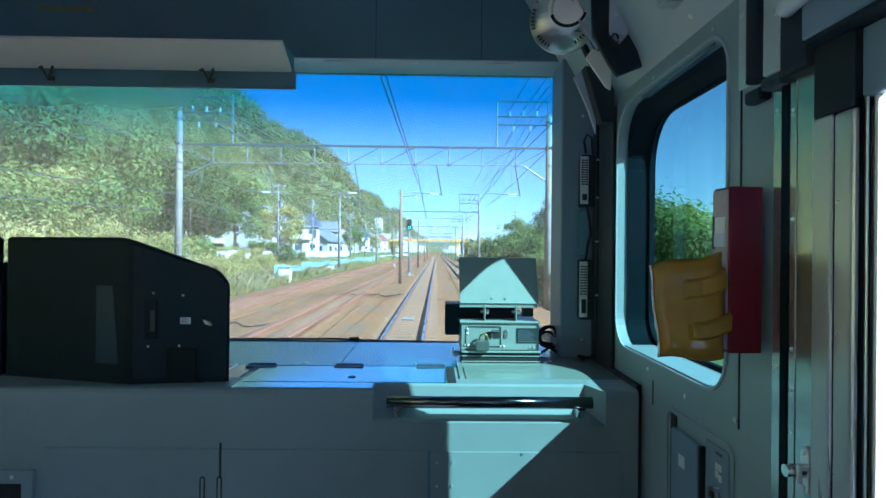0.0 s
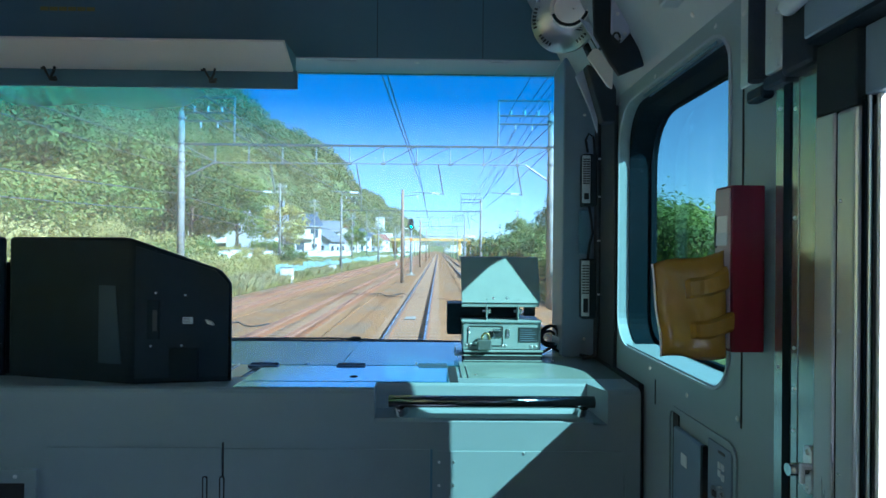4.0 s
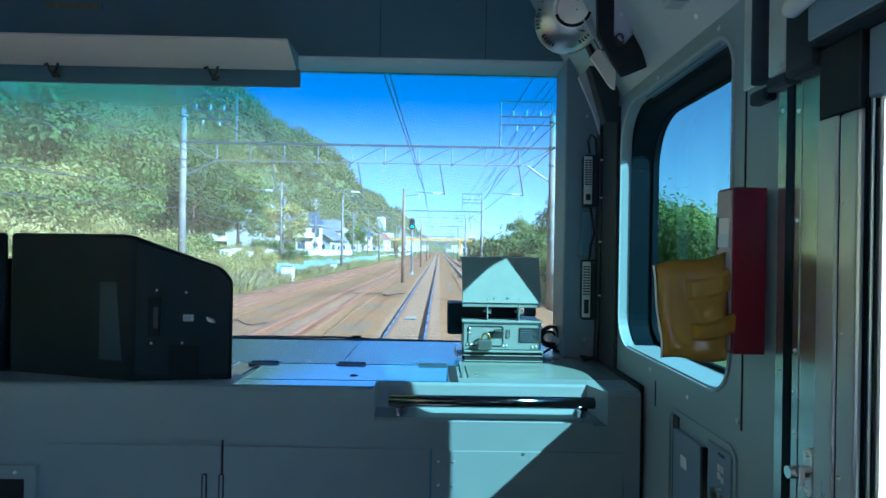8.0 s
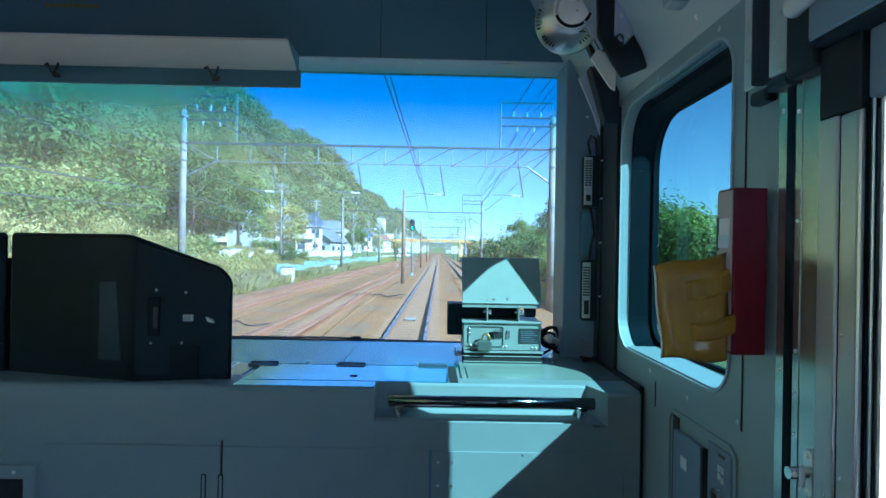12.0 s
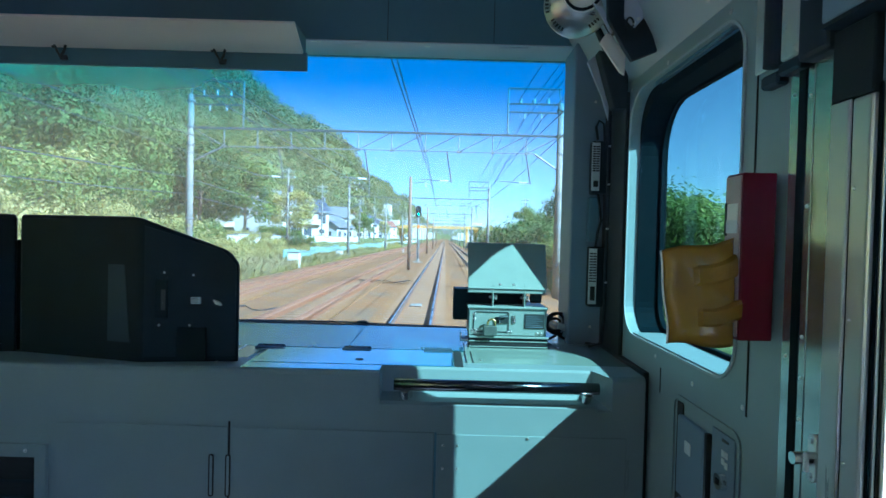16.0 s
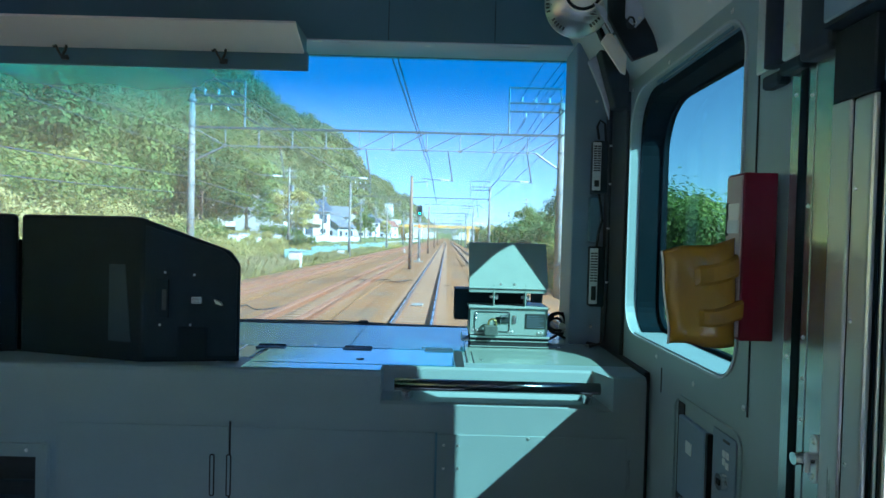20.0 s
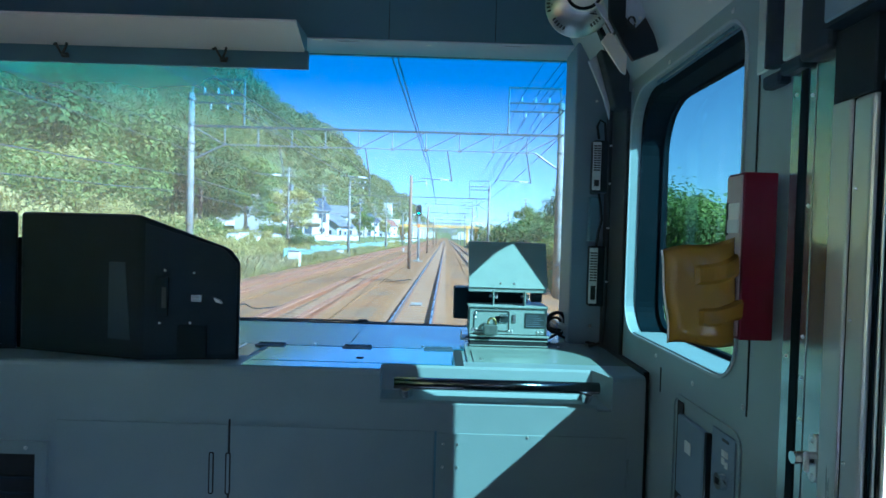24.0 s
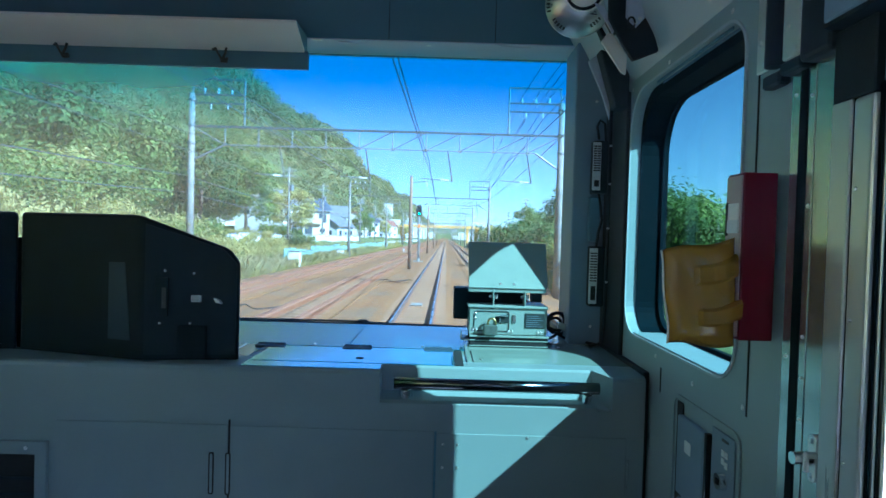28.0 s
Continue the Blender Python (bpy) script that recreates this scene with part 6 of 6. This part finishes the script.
trees = [tree_model(9.5, 4.2, M_LEAF_B, 10000, 0.115), tree_model(8.0, 3.8, M_LEAF_A, 9500, 0.108), tree_model(10.5, 4.0, M_LEAF_A, 10000, 0.115), tree_model(7.0, 3.4, M_LEAF_C, 9000, 0.10),
         tree_model(9.5, 4.2, M_LEAF_B, 4600, 0.20), tree_model(8.0, 3.8, M_LEAF_A, 4400, 0.19), tree_model(10.5, 4.0, M_LEAF_A, 4600, 0.20), tree_model(7.0, 3.4, M_LEAF_C, 4200, 0.17)]
BUSH_LABELS = ("dense green bush on the bank", "yellow-green scrub on the bank", "dark green bush on the bank")
bushes = [bush_model(w, h, m, n, size, lb) for n, size in ((4400, 0.074), (1800, 0.125)) for w, h, m, lb in ((3.4, 2.6, M_LEAF_A, BUSH_LABELS[0]), (4.0, 2.2, M_LEAF_C, BUSH_LABELS[1]), (3.0, 3.0, M_LEAF_B, BUSH_LABELS[2]))]
place = random.Random(21)
spots = []
for k in range(17):
    y = 7 + k * 1.35 + place.uniform(-1.5, 1.5)
    x = -21 - place.random() * 7 - (7 if k % 3 == 0 else 0)
    spots.append((x, y))
for i in range(9):
    spots.append((place.uniform(-48, -34), place.uniform(8, 34)))
spots += [(-26, 50), (-29, 57), (-25, 62), (-31, 68), (-36, 62), (-27, 71), (-34, 46), (-28, 43), (-38, 54), (-43, 66), (-40, 79), (-45, 92), (-33, 84), (-22, 86), (-36, 112), (-37, 131), (-23, 172), (-36, 172), (-24, 229), (-42, 116), (-40, 160), (-22, 67), (-35, 58), (-42, 206), (-38, 240), (-22, 300), (-24, 345)]
spots += [(14.5, 66), (15.5, 74), (14, 84), (16, 93), (15, 103), (18, 112), (20, 60), (22, 36), (24, 30), (17, 52), (20, 200), (19, 240), (21, 290), (19, 350)]
used = set()
for i, (x, y) in enumerate(spots):
    src = place.randrange(4) + (4 if y > 42 else 0)
    s = place.uniform(0.8, 1.2) * (0.62 if x > 0 and y < 130 else 1)
    m = pose(x, y, ground_z(x, y) - 0.2, 0, 0, place.uniform(0, 360))
    o = trees[src] if src not in used else copy_thing(trees[src], m)
    used.add(src)
    o.matrix_basis = m @ Matrix.Diagonal((s, s, s * place.uniform(0.9, 1.15), 1))
used = set()
bspots = [(-13.4 - place.random() * 7, 9 + k * 0.8 + place.uniform(-1, 1)) for k in range(38)]
bspots += [(-18 - place.random() * 15, 8 + k * 0.8 + place.uniform(-1, 1)) for k in range(30)]
bspots += [(-13.4 - place.random() * 10, 40 + k * 3.6 + place.uniform(-1, 1)) for k in range(14)]
bspots += [(-13.2 - place.random() * 1.4, 95 + k * 13 + place.uniform(-4, 4)) for k in range(9)]
bspots += [(9.6 + place.random() * 4.5, 26 + k * 2.9 + place.uniform(-1, 1)) for k in range(30)]
for i, (x, y) in enumerate(bspots):
    src = ((place.choice((0, 1, 1, 1)) if x > -17 else place.choice((0, 0, 1, 1, 2))) if x < 0 else place.choice((0, 2, 2))) + (3 if y > 42 else 0)
    s = place.uniform(0.75, 1.35) * (1.5 if x > 0 else 1)
    if x < -18:
        s *= 1.3
    if y > 39 and x < 0:
        s *= 0.6
    m = pose(x, y, ground_z(x, y) - 0.15, 0, 0, place.uniform(0, 360))
    o = bushes[src] if src not in used else copy_thing(bushes[src], m)
    used.add(src)
    o.matrix_basis = m @ Matrix.Diagonal((s, s, s, 1))

# grass along the foot of the banks
def tufts(name, label, xr, yr, n, h, mat, blades=9):
    x = rng.uniform(*xr, n)
    y = rng.uniform(*yr, n)
    z = np.array([ground_z(a, b) for a, b in zip(x, y)])
    base = np.repeat(np.stack([x, y, z], 1), blades, 0)
    m = len(base)
    ang = rng.uniform(0, math.tau, m)
    lean = np.stack([np.cos(ang), np.sin(ang), np.zeros(m)], 1)
    sidew = np.stack([-np.sin(ang), np.cos(ang), np.zeros(m)], 1)
    hh = (h * (0.5 + 0.8 * rng.random(m)))[:, None]
    root = base + lean * 0.12 * rng.random(m)[:, None]
    mid = root + lean * hh * 0.15 + np.array((0, 0, 1)) * hh * 0.6
    tip = root + lean * hh * 0.5 + np.array((0, 0, 1)) * hh
    wd = 0.03 * (0.6 + rng.random(m))[:, None]
    v = np.stack([root - sidew * wd, root + sidew * wd, mid + sidew * wd, tip, mid - sidew * wd], 1).reshape(-1, 3)
    f = np.arange(m * 5).reshape(-1, 5)
    tagged(new(name, mesh_from(name, v, f, mat)), label, "grass", kind="stuff")


tufts("ground_cover", "low yellow-green plants over the bank", (-36, -12.5), (6, 85), 9000, 0.55, M_LEAF_C, 6)
tufts("dry_grass", "pale dry grass along the foot of the bank", (-14.5, -11.4), (4, 110), 2600, 0.8, M_GRASS)
tufts("green_grass", "green grass along the foot of the bank", (-17, -11.2), (4, 170), 3600, 0.5, M_LEAF_C)
tufts("green_grass", "green grass beside the tracks", (7.2, 10), (20, 150), 1500, 0.5, M_LEAF_A)

# wooded hill: many single crowns, each a shell of leaves round a lump
def crowns(name, label, xr, yr, step, radius, leaves, size, mat, clear):
    x0, x1 = xr
    nx, ny = int((x1 - x0) / step), int((yr[1] - yr[0]) / step)
    gx, gy = np.meshgrid(np.arange(nx), np.arange(ny), indexing="ij")
    cx = x0 + (gx.ravel() + 0.5 + rng.uniform(-0.45, 0.45, nx * ny)) * step
    cy = yr[0] + (gy.ravel() + 0.5 + rng.uniform(-0.45, 0.45, nx * ny)) * step
    keep = np.ones(len(cx), bool)
    for hs in HOUSES:
        keep &= ~((abs(cy - hs[1]) < clear) & (abs(cx - hs[0]) < clear))
    cx, cy = cx[keep], cy[keep]
    cr = radius * (0.65 + 0.7 * rng.random(len(cx)))
    cz = np.array([ground_z(p, q) for p, q in zip(cx, cy)]) + cr * rng.uniform(0.3, 1.1, len(cx))
    n = len(cx) * leaves
    pick = np.repeat(np.arange(len(cx)), leaves)
    d = rng.normal(size=(n, 3))
    d[:, 2] = np.abs(d[:, 2]) * 1.1 - 0.35
    d /= np.linalg.norm(d, axis=1)[:, None]
    lump = 1 + 0.16 * np.sin(d[:, 0] * 7 + pick) * np.sin(d[:, 1] * 6 + pick * 1.7) + 0.10 * rng.normal(size=n)
    p = np.stack([cx, cy, cz], 1)[pick] + d * (cr[pick] * lump)[:, None] * (1, 1, 0.85)
    nrm = d + rng.normal(size=(n, 3)) * 0.28 + (0, 0, 0.25)
    nrm /= np.linalg.norm(nrm, axis=1)[:, None]
    a = np.cross(nrm, rng.normal(size=(n, 3)))
    a /= np.linalg.norm(a, axis=1)[:, None]
    b = np.cross(nrm, a)
    sz = (size * (0.6 + 0.8 * rng.random(n)))[:, None]
    v = np.stack([p - a * sz, p - b * sz * 0.6 + nrm * sz * 0.12, p + a * sz, p + b * sz * 0.6 + nrm * sz * 0.1], 1).reshape(-1, 3)
    tagged(new(name, mesh_from(name, v, np.arange(n * 4).reshape(-1, 4), mat)), label, "woods", kind="stuff")


crowns("slope_woods", "mixed green woods on the nearer slope", (-72, -36), (14, 200), 4.3, 3.7, 1000, 0.205, M_LEAF_NEAR, 6.5)
crowns("hill_woods", "mixed autumn woods covering the long hill", (-118, -66), (10, 330), 5.2, 4.9, 270, 0.5, M_LEAF_HILL, 9)
crowns("hill_woods", "mixed autumn woods farther along the hill", (-118, -46), (330, 1000), 7.2, 4.8, 110, 0.8, M_LEAF_HILL, 9)
crowns("hill_woods", "low wooded foot of the hill", (-66, -46), (200, 330), 5.8, 3.4, 220, 0.42, M_LEAF_HILL, 9)
crowns("far_woods", "mixed woods at the far end of the long hill", (-122, -50), (1000, 2700), 13, 8.5, 60, 1.9, M_LEAF_HILL, 9)

# shift and turn the outside slightly so the rails fit the camera's view
LINE = pose(-0.11, 0, 0, 0, 0, -0.4)
for ob in scene.collection.objects:
    if ob.parent is None and ob.name not in CAB:
        ob.matrix_basis = LINE @ ob.matrix_basis
